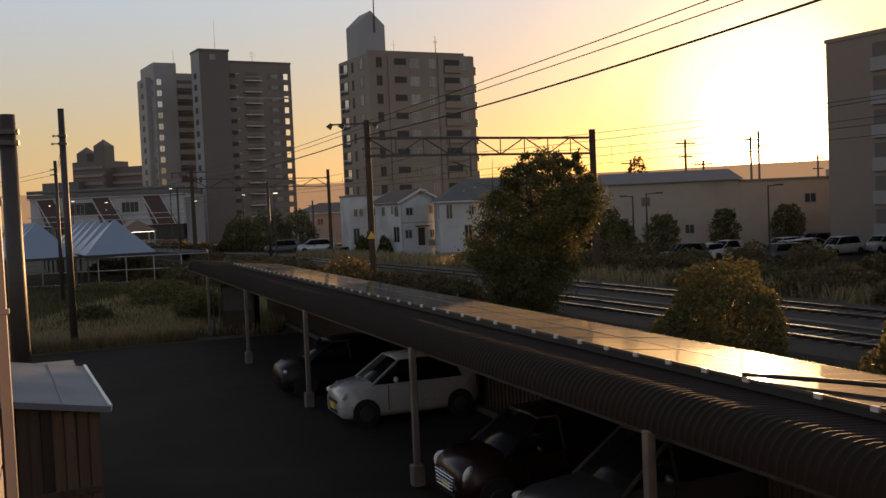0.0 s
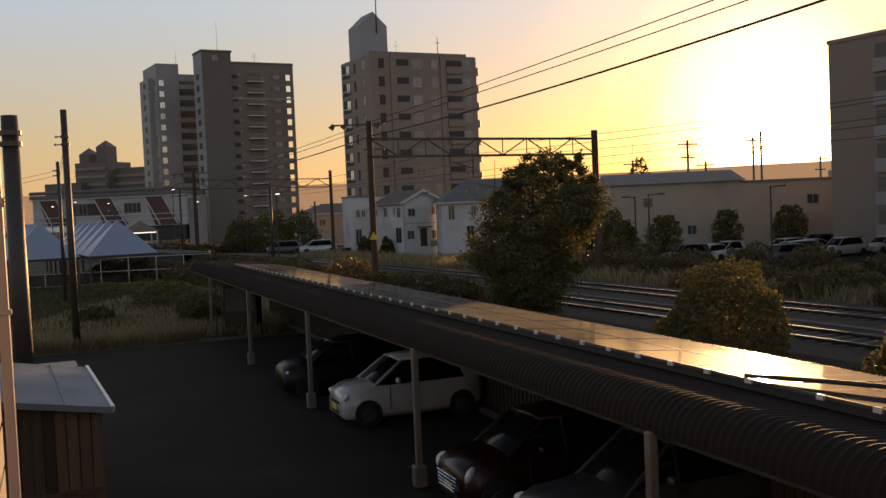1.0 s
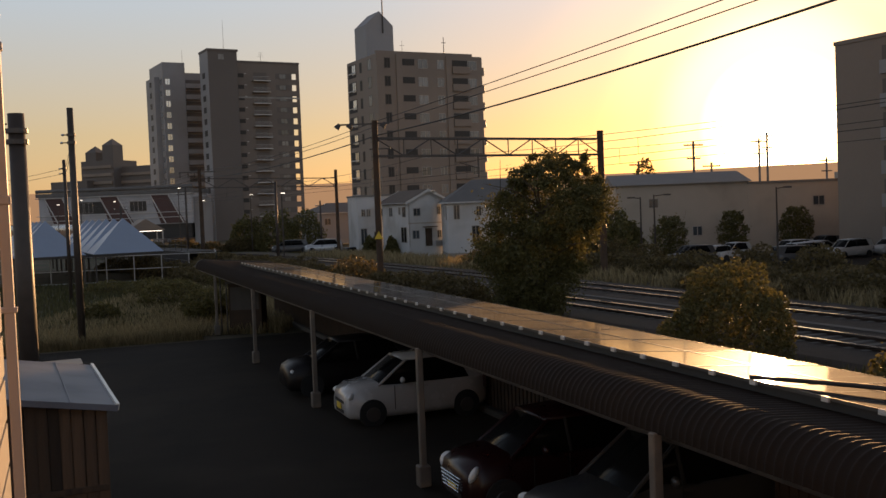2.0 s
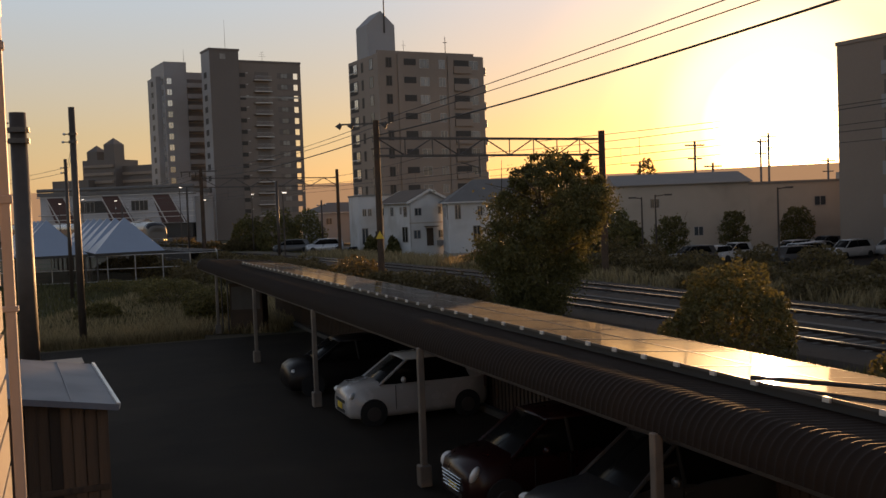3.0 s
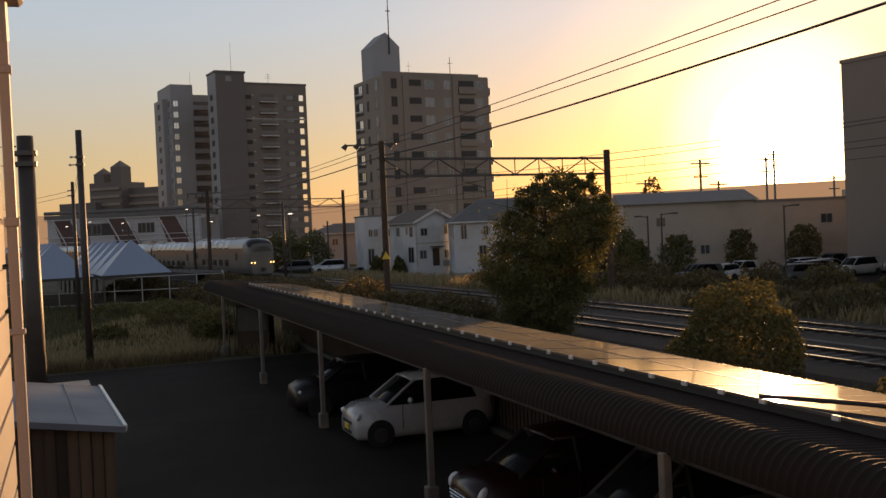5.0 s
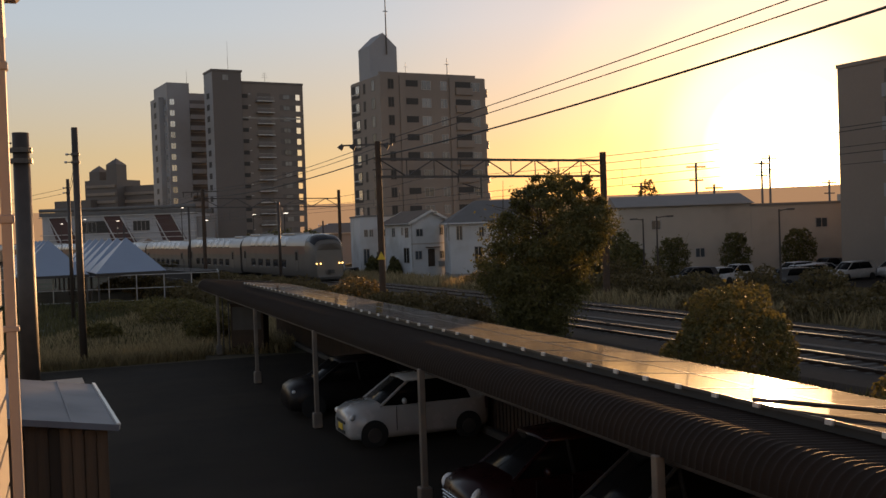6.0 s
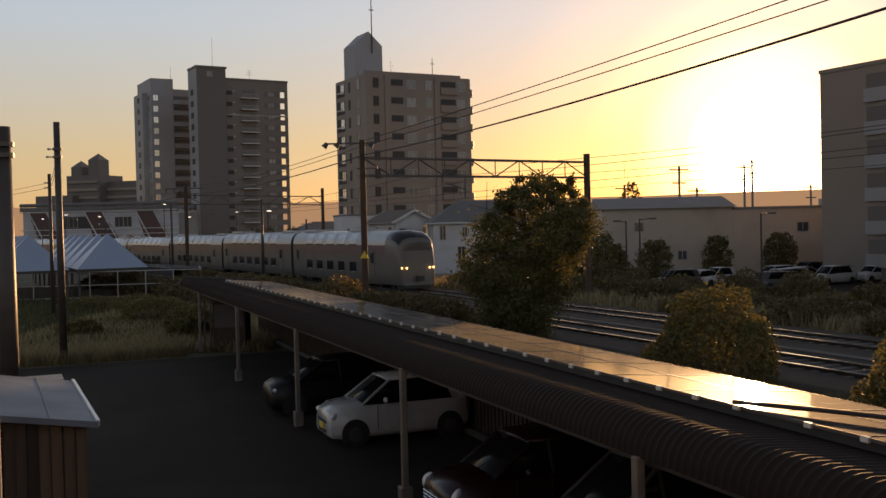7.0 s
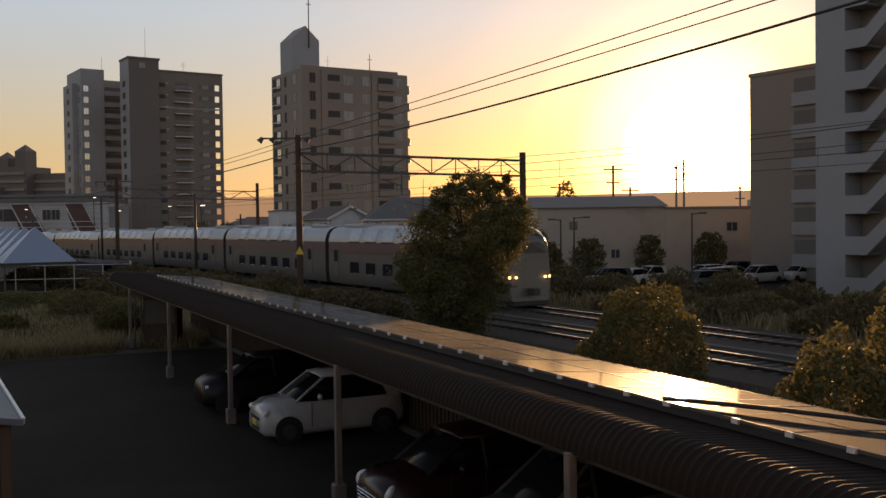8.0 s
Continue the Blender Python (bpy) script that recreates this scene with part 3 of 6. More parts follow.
    for u in (8.85, 16.25, 24.2, 32.5, 41.2):
        if ppost is None:
            ppost = part("post", bevelled(box(nb(), -0.055, 0.055, -0.055, 0.055, 0.0, 2.44), 0.012), "post", car)
            pfoot = part("post_foot", bevelled(box(nb(), -0.11, 0.11, -0.11, 0.11, 0.0, 0.38), 0.02), "post", car)
            ppost.matrix_basis = pfoot.matrix_basis = pose(5.67, u, 0.012)
        else:
            twin(ppost, pose(5.67, u, 0.012))
            twin(pfoot, pose(5.67, u, 0.012))
    # solar panels: two rows lying along the roof, in real frames
    tilt = pose(FRONT_V, 0, FRONT_Z, 0, math.degrees(math.atan(SLOPE)), 0)
    L, W = 1.452, 0.93
    bm = nb()
    box(bm, 0.012, W - 0.012, 0.012, L - 0.012, -0.03, -0.004)
    pane = part("solar_panel", bm, "panel", car, "dark glass solar panel")
    bm = nb()
    for x0, x1, y0, y1 in ((0, 0.012, 0, L), (W - 0.012, W, 0, L), (0.012, W - 0.012, 0, 0.012), (0.012, W - 0.012, L - 0.012, L)):
        box(bm, x0, x1, y0, y1, -0.035, 0.0)
    for k in (1, 2):
        box(bm, 0.03, W - 0.03, L * k / 3 - 0.0015, L * k / 3 + 0.0015, -0.0045, -0.0035)
    rim = part("panel_frame", bm, "panel_frame", pane, "thin aluminium rim")
    clip = part("panel_clip", bevelled(box(nb(), -0.03, 0.008, -0.05, 0.05, -0.05, 0.006), 0.004), "clip", car, "bright metal panel clip")
    rail = part("panel_rail", box(nb(), 0.05, 0.09, NEAR_U + 0.3, FAR_U - 5.2, -0.13, -0.036), "wire", car)
    rail.matrix_basis = tilt
    twin(rail, tilt @ pose(0.93, 0, 0))
    twin(rail, tilt @ pose(1.82, 0, 0))
    rng = random.Random(4)
    first = True
    for row in range(2):
        for i in range(27):
            u0 = NEAR_U + 0.4 + i * (L + 0.004)
            m = tilt @ pose(row * (W + 0.012), u0, 0, rng.uniform(-0.12, 0.12), rng.uniform(-0.12, 0.12), 0)
            if first:
                pane.matrix_basis = m
                first = False
            else:
                o = twin(pane, m)
                r2 = twin(rim, Matrix(), o)
            if row == 0:
                for k in (0.22, 0.722):
                    mm = tilt @ pose(0, u0 + L * k - (0.36 if i < 4 else 0.0), 0)
                    if i == 0 and k < 0.3:
                        clip.matrix_basis = mm
                    else:
                        twin(clip, mm)
    # a loose black cable lying over the panels
    pts = []
    for i in range(25):
        f = i / 24
        v, u = -0.06 + 1.95 * f + 0.03 * math.sin(f * 3.1), 8.75 - 2.5 * f
        p = tilt @ Vector((v, u, 0.035 + 0.03 * math.sin(f * 3.14)))
        pts.append(p)
    cable("roof_cable", pts, 0.028, "wire", car, "black cable across the panels")
    return car


# ---- shed and house close to the camera ----
def build_near():
    house = thing("house", "cream-sided house whose wall is lit orange by the low sun", "house", pose(0, 0, 0, 0, 0, HDEG))
    part("wall", box(nb(), -9, -0.30, -9, 4.9, 0, 6.3), "cream_wall", house)
    bm = nb()
    for i in range(31):
        box(bm, -0.299, -0.285, -9, 4.89, 0.02 + 0.2 * i, 0.195 + 0.2 * i)
    part("siding", bm, "cream_wall", house, "horizontal cream siding boards")
    part("eave", bevelled(box(nb(), -9.2, -0.22, -9.2, 5.15, 6.30, 6.46), 0.02), "cream_wall", house)
    bm = nb()
    vs = [bm.verts.new(c) for c in ((-9.3, -9.3, 6.46), (-0.15, -9.3, 6.46), (-0.15, 5.2, 6.46), (-9.3, 5.2, 6.46), (-4.7, -9.3, 8.2), (-4.7, 5.2, 8.2))]
    for f in ((0, 1, 4), (1, 2, 5, 4), (2, 3, 5), (3, 0, 4, 5), (0, 3, 2, 1)):
        bm.faces.new([vs[i] for i in f])
    part("roof", bm, "roof_slate", house)
    pipe = thing("drainpipe", "square pinkish drainpipe with brackets on the house corner", "drainpipe", pose(-2.395, 5.3, 0, 0, 0, HDEG))
    part("pipe", bevelled(box(nb(), -0.028, 0.028, -0.028, 0.028, 0.0, 6.02), 0.01, 2), "pipe", pipe)
    bm = nb()
    rod(bm, (0, 0, 6.0), (0.0, -0.06, 6.25), 0.035, seg=8)
    part("elbow", bm, "pipe", pipe)
    part("gutter_box", bevelled(box(nb(), -0.14, 0.11, -0.12, 0.10, 6.20, 6.38), 0.02), "pipe", pipe, "cream gutter box lit orange")
    for z in (4.42, 2.6):
        part("bracket", bevelled(box(nb(), -0.20, 0.04, -0.035, 0.035, z, z + 0.03), 0.004), "pipe", pipe)
    for z in (5.82, 5.0):
        part("collar", bevelled(box(nb(), -0.038, 0.038, -0.038, 0.038, z, z + 0.05), 0.008), "pipe", pipe)

    # plank shed with a pale sheet roof that rises away from the yard
    shed = thing("shed", "small plank shed with a pale blue-grey sheet roof", "shed", pose(-4.52, 13.06, 0, 0, 0, HDEG + 3))
    d, pitch = 4.19, math.tan(radians(9.6))
    m = pose(0, 0, 2.42, 0, 9.6, 0)
    part("roof", box(nb(), -4.5, 0.0, 0.0, d, -0.02, 0.0, m), "blue_metal", shed)
    part("fascia", box(nb(), -4.5, 0.0, -0.012, 0.012, -0.07, 0.012, m), "blue_metal", shed, "folded pale metal eave")
    part("verge_trim", box(nb(), -0.035, 0.012, 0.0, d, -0.05, 0.03, m), "clip", shed, "bright metal verge strip")
    seam = None
    for i in range(1, 8):
        if seam is None:
            seam = part("roof_seam", box(nb(), -0.011, 0.011, 0.02, d, 0.001, 0.014), "blue_metal", shed)
            seam.matrix_basis = m @ pose(-0.6, 0, 0)
        else:
            twin(seam, m @ pose(-0.6 * i, 0, 0))
    part("body", box(nb(), -4.3, -0.16, 0.19, d - 0.15, 0.0, 2.32), "wood_dark", shed)
    rng = random.Random(8)
    plank = part("plank", bevelled(box(nb(), -0.07, 0.07, -0.014, 0.014, 0.0, 1.0), 0.004), "wood", shed)
    k, x = 0, -0.22
    while x > -3.4:
        mm = pose(x, 0.17 + rng.uniform(-0.008, 0.008), 0.03, 0, rng.uniform(-0.3, 0.3), 0) @ Matrix.Diagonal((1, 1, 2.33 - (x + 0.07) * pitch - 0.03, 1))
        if k == 0:
            plank.matrix_basis = mm
        else:
            twin(plank, mm)
        x -= 0.147
        k += 1
    y = 0.30
    while y < d - 0.2:
        twin(plank, pose(-0.145 + rng.uniform(-0.008, 0.008), y, 0.03, 0, 0, 90) @ Matrix.Diagonal((1, 1, 2.3, 1)))
        y += 0.147
    # a nailed batten across the planks
    part("batten", bevelled(box(nb(), -3.4, -0.16, 0.12, 0.15, 1.28, 1.36), 0.006), "wood", shed)
    # lower roof piece behind it
    low = thing("lean_to_roof", "low pale board roof behind the shed", "roof", pose(-6.75, 17.75, 0, 0, 0, HDEG + 3))
    part("board", box(nb(), -1.7, 0.0, 0, 0.6, 2.30, 2.335, pose(0, 0, 0, 2, 0, 0)), "cream_wall", low)
    for xx in (-1.6, -0.1):
        part("leg", box(nb(), xx - 0.04, xx + 0.04, 0.3, 0.38, 0, 2.31), "wood_dark", low)


def utility_pole(x, y, height, r, material, label, arms=(), lean=0.0, z0=None, name="utility_pole"):
    z0 = ground_z(x, y) if z0 is None else z0
    p = thing(name, label, "pole", pose(x, y, z0, 0, lean, HDEG))
    bm = nb()
    rod(bm, (0, 0, -0.02), (0, 0, height - z0), r, r * 0.82, 14)
    part("pole", bm, material, p, smooth_faces=True)
    for z, ln, kind in arms:
        bm = nb()
        if kind == "collar":
            rod(bm, (0, 0, z - z0 - 0.05), (0, 0, z - z0 + 0.05), r * 1.12, seg=14)
            box(bm, -r - ln * 0.5, -r * 0.9, -0.02, 0.02, z - z0 - 0.02, z - z0 + 0.02)
            part("collar", bm, "steel_dark", p)
            bm = nb()
            rod(bm, (-r - ln * 0.5 - 0.09, 0, z - z0), (-r - ln * 0.5, 0, z - z0), 0.035, 0.05, 8)
            part("insulator", bm, "clip", p)
        elif kind == "arm":
            t = 0.045 if height < 10 else 0.1
            box(bm, -ln / 2, ln / 2, -t, t, z - z0 - t, z - z0 + t)
            part("crossarm", bm, "steel_dark", p)
            n = max(2, int(ln / 0.45))
            for i in range(n):
                xx = -ln / 2 + 0.08 + (ln - 0.16) * i / (n - 1)
                bm = nb()
                rod(bm, (xx, 0, z - z0 + 0.03), (xx, 0, z - z0 + 0.2), 0.05, 0.03, 8)
                part("insulator", bm, "clip", p)
        elif kind == "left":
            box(bm, -ln, 0, -0.04, 0.04, z - z0 - 0.04, z - z0 + 0.04)
            part("bracket_arm", bm, "steel_dark", p)
    return p


def build_poles():
    p = utility_pole(-9.12, 21.0, 7.22, 0.205, "pole_dark", "thick dark pole with collars and small insulators",
                     [(6.85, 0.12, "collar"), (6.62, 0.10, "collar")])
    for z in (7.0, 6.6):
        bm = nb()
        rod(bm, (-0.36, 0, z), (-0.18, 0, z), 0.02, seg=6)
        rod(bm, (-0.42, 0, z), (-0.36, 0, z), 0.045, seg=8)
        part("insulator", bm, "steel_dark", p)
    utility_pole(-14.42, 38.0, 9.23, 0.145, "pole_dark", "tall slim utility pole at the yard edge",
                 [(8.2, 0.25, "collar"), (7.9, 0.35, "collar")])
    utility_pole(-23.3, 60.0, 8.63, 0.12, "pole_dark", "slim utility pole in the weeds", [(7.8, 0.2, "collar"), (8.1, 0.2, "collar")])
    # lamp and pole of the near gantry, and the bridge over the tracks
    g = thing("catenary_gantry", "steel lattice gantry on two poles over the tracks", "gantry")
    a, b = Vector((-3.66, 50.0, 0)), Vector((8.82, 57.7, 0))
    for p, top, r in ((a, 9.36, 0.155), (b, 8.95, 0.19)):
        bm = nb()
        rod(bm, (p.x, p.y, 0.2), (p.x, p.y, top), r * 1.1, r, 12)
        part("mast", bm, "mast", g)
    for z in (8.48, 7.58):
        bm = nb()
        q = (b - a)
        ang = math.degrees(math.atan2(q.y, q.x))
        box(bm, 0, q.length, -0.05, 0.05, -0.05, 0.05, Matrix.Translation(a + Vector((0, 0, z))) @ pose(0, 0, 0, 0, 0, ang))
        box(bm, 0, q.length, 0.35, 0.45, -0.05, 0.05, Matrix.Translation(a + Vector((0, 0, z))) @ pose(0, 0, 0, 0, 0, ang))
        part("chord", bm, "steel_dark", g)
    n = 9
    for i in range(n):
        f0, f1 = i / n, (i + 1) / n
        za, zb = (8.48, 7.58) if (i % 2) == 0 else (7.58, 8.48)
        bm = nb()
        rod(bm, a.lerp(b, f0) + Vector((0, 0, za)), a.lerp(b, f1) + Vector((0, 0, zb)), 0.035, seg=6)
        part("brace", bm, "steel_dark", g)
        bm = nb()
        rod(bm, a.lerp(b, f1) + Vector((0, 0, 7.58)), a.lerp(b, f1) + Vector((0, 0, 8.48)), 0.03, seg=6)
        part("strut", bm, "steel_dark", g)
    # hangers with insulators over each track
    for w in TRACKS:
        f = 0.78 if w == 0 else 0.42
        p = a.lerp(b, f)
        bm = nb()
        rod(bm, p + Vector((0, 0, 7.58)), p + Vector((0, 0, 6.4)), 0.04, seg=6)
        rod(bm, p + Vector((0, 0, 6.9)), p + Vector((-1.0, -0.4, 7.2)), 0.03, seg=6)
        part("hanger", bm, "steel_dark", g)
    # lamp arm
    bm = nb()
    box(bm, -1.75, 0.75, -0.04, 0.04, 9.16, 9.24, Matrix.Translation(a))
    part("lamp_arm", bm, "steel_dark", g)
    for x in (-1.75, -1.15, 0.55):
        bm = nb()
        rod(bm, a + Vector((x, 0, 9.24)), a + Vector((x - 0.18, 0, 9.02)), 0.09, 0.16, 10)
        part("lamp_head", bm, "steel_dark", g)
    bm = nb()
    box(bm, -0.3, 0.75, -0.03, 0.03, 7.9, 7.96, Matrix.Translation(a + Vector((0, 0, 0))))
    part("bracket_arm", bm, "steel_dark", g)
    bm = nb()
    vs = [bm.verts.new(a + Vector(c)) for c in ((-0.22, -0.2, 3.4), (0.22, -0.2, 3.4), (0, -0.2, 3.8), (-0.22, -0.17, 3.4), (0.22, -0.17, 3.4), (0, -0.17, 3.8))]
    for f in ((0, 1, 2), (5, 4, 3), (0, 3, 4, 1), (1, 4, 5, 2), (2, 5, 3, 0)):
        bm.faces.new([vs[i] for i in f])
    part("warning_sign", bm, "yellow", g, "yellow triangular warning sign")
    # further gantry
    g = thing("catenary_gantry", "distant steel gantry on two poles over the tracks", "gantry")
    a, b = Vector((-24.44, 97, 0)), Vector((-12.58, 110, 0))
    for p, top in ((a, 9.5), (b, 9.48)):
        bm = nb()
        rod(bm, (p.x, p.y, -1.0), (p.x, p.y, top), 0.2, 0.17, 10)
        part("mast", bm, "mast", g)
    q = b - a
    ang = math.degrees(math.atan2(q.y, q.x))
    for z in (8.55, 7.65):
        bm = nb()
        box(bm, 0, q.length, -0.05, 0.05, -0.05, 0.05, Matrix.Translation(a + Vector((0, 0, z))) @ pose(0, 0, 0, 0, 0, ang))
        part("chord", bm, "steel_dark", g)
    for i in range(9):
        za, zb = (8.55, 7.65) if (i % 2) == 0 else (7.65, 8.55)
        bm = nb()
        rod(bm, a.lerp(b, i / 9) + Vector((0, 0, za)), a.lerp(b, (i + 1) / 9) + Vector((0, 0, zb)), 0.04, seg=6)
        part("brace", bm, "steel_dark", g)
    bm = nb()
    box(bm, -2.0, 1.6, -0.05, 0.05, 9.15, 9.27, Matrix.Translation(a))
    part("crossarm", bm, "steel_dark", g)
    for x in (-1.9, -1.1, -0.5):
        bm = nb()
        rod(bm, a + Vector((x, 0, 9.15)), a + Vector((x, 0, 8.7)), 0.07, 0.04, 8)
        part("insulator", bm, "steel_dark", g)
    utility_pole(-14.07, 80.0, 7.45, 0.13, "pole_dark", "dark lamp pole beside the tracks", [(6.6, 0.9, "left")])
    utility_pole(-31.5, 118.0, 8.4, 0.14, "pole_dark", "dark signal pole by the station", [(7.6, 2.2, "arm")])
    utility_pole(-35.0, 105.0, 6.4, 0.12, "pole_dark", "dark pole beside the canopies", [(5.9, 1.4, "arm")])
    utility_pole(-15.5, 118.0, 6.2, 0.12, "pole_dark", "dark pole before the apartment block", [(5.6, 1.2, "arm")])
    street_lamp(15.3, 80, 5.05, -0.9)
    street_lamp(16.4, 80, 5.2, 0.9)
    street_lamp(24.6, 75, 5.4, 0.7)
    # far poles on the skyline
    for x, y, h in ((36.9, 150, 13.3), (53.0, 170, 14.5), (55.0, 172, 15.5), (30.5, 160, 11.0), (43.5, 165, 10.5), (72, 190, 11.5)):
        utility_pole(x, y, h, 0.22, "pole_conc", "distant utility pole with crossarm above the roofs", [(h - 0.6, 3.4, "arm"), (h - 2.6, 2.4, "arm")])


def street_lamp(x, y, top, arm):
    z0 = ground_z(x, y) - 0.03
    p = thing("street_lamp", "slim dark street lamp with a side arm by the car park", "street lamp", pose(x, y, z0))
    bm = nb()
    rod(bm, (0, 0, 0), (0, 0, top - z0), 0.09, 0.06, 8)
    part("pole", bm, "pole_dark", p)
    bm = nb()
    rod(bm, (0, 0, top - z0 - 0.1), (arm, 0, top - z0), 0.045, seg=6)
    part("arm", bm, "pole_dark", p)
    part("lamp_head", bevelled(box(nb(), arm - 0.15, arm + 0.45, -0.12, 0.12, top - z0 - 0.08, top - z0 + 0.05), 0.03), "steel_dark", p)


def build_wires():
    # lines along the pole row beside the railway
    for v0, z0, v1, z1, sag, r in ((14.9, 9.895, 14.9, 9.32, 0.144, 0.016), (14.9, 9.61, 14.9, 9.07, 0.156, 0.016), (14.9, 9.27, 14.9, 8.61, 0.36, 0.03)):
        pts = sagged(uv(4, v0, z0), uv(47.8, v1, z1), sag, 20)
        far = Vector((-24.4, 97, z1 + 0.1))
        pts += sagged(pts[-1], far, 0.5, 12)[1:]
        pts += sagged(far, Vector((-47, 140, z1)), 0.5, 10)[1:]
        tagged(cable("overhead_wire", pts, r, "wire"), "black overhead cable strung along the railway poles", "cable")
    # catenary of each track
    for w in TRACKS:
        c = thing("catenary", "contact wire with messenger wire and droppers over a track", "catenary")
        mess, cont = [], []
        spans = [-40, 4, 53, 101, 150, 200]
        for a, b in zip(spans, spans[1:]):
            for i in range(12):
                f = i / 12
                p, h = track(a + (b - a) * f, w)
                mess.append(p + Vector((0, 0, 7.75 - 4 * 0.55 * f * (1 - f))))
                cont.append(p + Vector((0, 0, 6.6)))
        cable("messenger_wire", mess, 0.012, "wire", c)
        cable("contact_wire", cont, 0.011, "wire", c)
        for k in range(1, len(mess), 2):
            bm = nb()
            rod(bm, mess[k], cont[k], 0.008, seg=5)
            part("dropper", bm, "wire", c)
    f = [track(s, 3.2)[0] + Vector((0, 0, 8.6 - 0.35 * math.sin(max(0, (s - 5) / 48 * 3.14)) if s > 5 else 8.6)) for s in range(-30, 56, 4)]
    tagged(cable("feeder_wire", f, 0.015, "wire"), "thin feeder wire beside the far track", "cable")
    a = Vector((-14.42, 38.0, 8.2))
    for dz, b in ((0, Vector((-23.3, 60, 8.1))), (-0.3, Vector((-23.3, 60, 7.8)))):
        tagged(cable("overhead_wire", sagged(a + Vector((0, 0, dz)), b, 0.3), 0.012, "wire"), "thin wire between two yard poles", "cable")
    for z in (7.0, 6.6):
        tagged(cable("overhead_wire", sagged(Vector((-9.5, 20.85, z)), Vector((-24, 24, z - 0.1)), 0.2), 0.008, "wire"), "thin wire leaving the thick pole", "cable")
    for z in (8.1, 7.8):
        tagged(cable("overhead_wire", sagged(Vector((-23.3, 60, z)), Vector((-60, 90, 6.6)), 0.4), 0.012, "wire"), "thin wire towards the far roofs", "cable")


# ---- buildings ----
GRID = 28.0          # heading of the apartment blocks


def facade_window(parent, cache, key, w, h, m, material="glass", depth=0.06, frame_material="frame"):
    """A framed window with its pane, on the front (-y) side."""
    if key not in cache:
        bm = nb()
        t = 0.07
        for x0, x1, z0, z1 in ((-w / 2, w / 2, 0, t), (-w / 2, w / 2, h - t, h), (-w / 2, -w / 2 + t, t, h - t), (w / 2 - t, w / 2, t, h - t), (-t / 2, t / 2, t, h - t)):
            box(bm, x0, x1, -depth, 0.0, z0, z1)
        fr = part("window", bm, frame_material, parent)
        bm = nb()
        box(bm, -w / 2 + t, w / 2 - t, -depth * 0.35, 0.0, t, h - t)
        pn = part("pane", bm, material, fr)
        fr.matrix_basis = m
        cache[key] = (fr, pn)
        return fr
    fr, pn = cache[key]
    o = twin(fr, m, parent)
    twin(pn, Matrix(), o)
    return o


def balcony(parent, cache, key, w, d, m, solid=True):
    if key not in cache:
        bm = nb()
        box(bm, -w / 2, w / 2, -d, 0, -0.12, 0.04)
        box(bm, -w / 2, w / 2, -d, -d + 0.1, 0.04, 1.05 if solid else 0.12)
        box(bm, -w / 2, -w / 2 + 0.1, -d + 0.1, 0, 0.04, 1.05 if solid else 0.12)
        box(bm, w / 2 - 0.1, w / 2, -d + 0.1, 0, 0.04, 1.05 if solid else 0.12)
        if not solid:
            box(bm, -w / 2, w / 2, -d, -d + 0.05, 1.0, 1.06)
            n = int(w / 0.25)
            for i in range(n + 1):
                x = -w / 2 + 0.02 + (w - 0.07) * i / n
                box(bm, x, x + 0.03, -d, -d + 0.03, 0.12, 1.0)
        o = part("balcony", bm, "tile_grey" if solid else "frame", parent)
        o.matrix_basis = m
        cache[key] = o
        return o
    return twin(cache[key], m, parent)


def block(bm, w, d, h, x=0.0, y=0.0, z0=-1.5):
    box(bm, x, x + w, y, y + d, z0, h)
    return bm


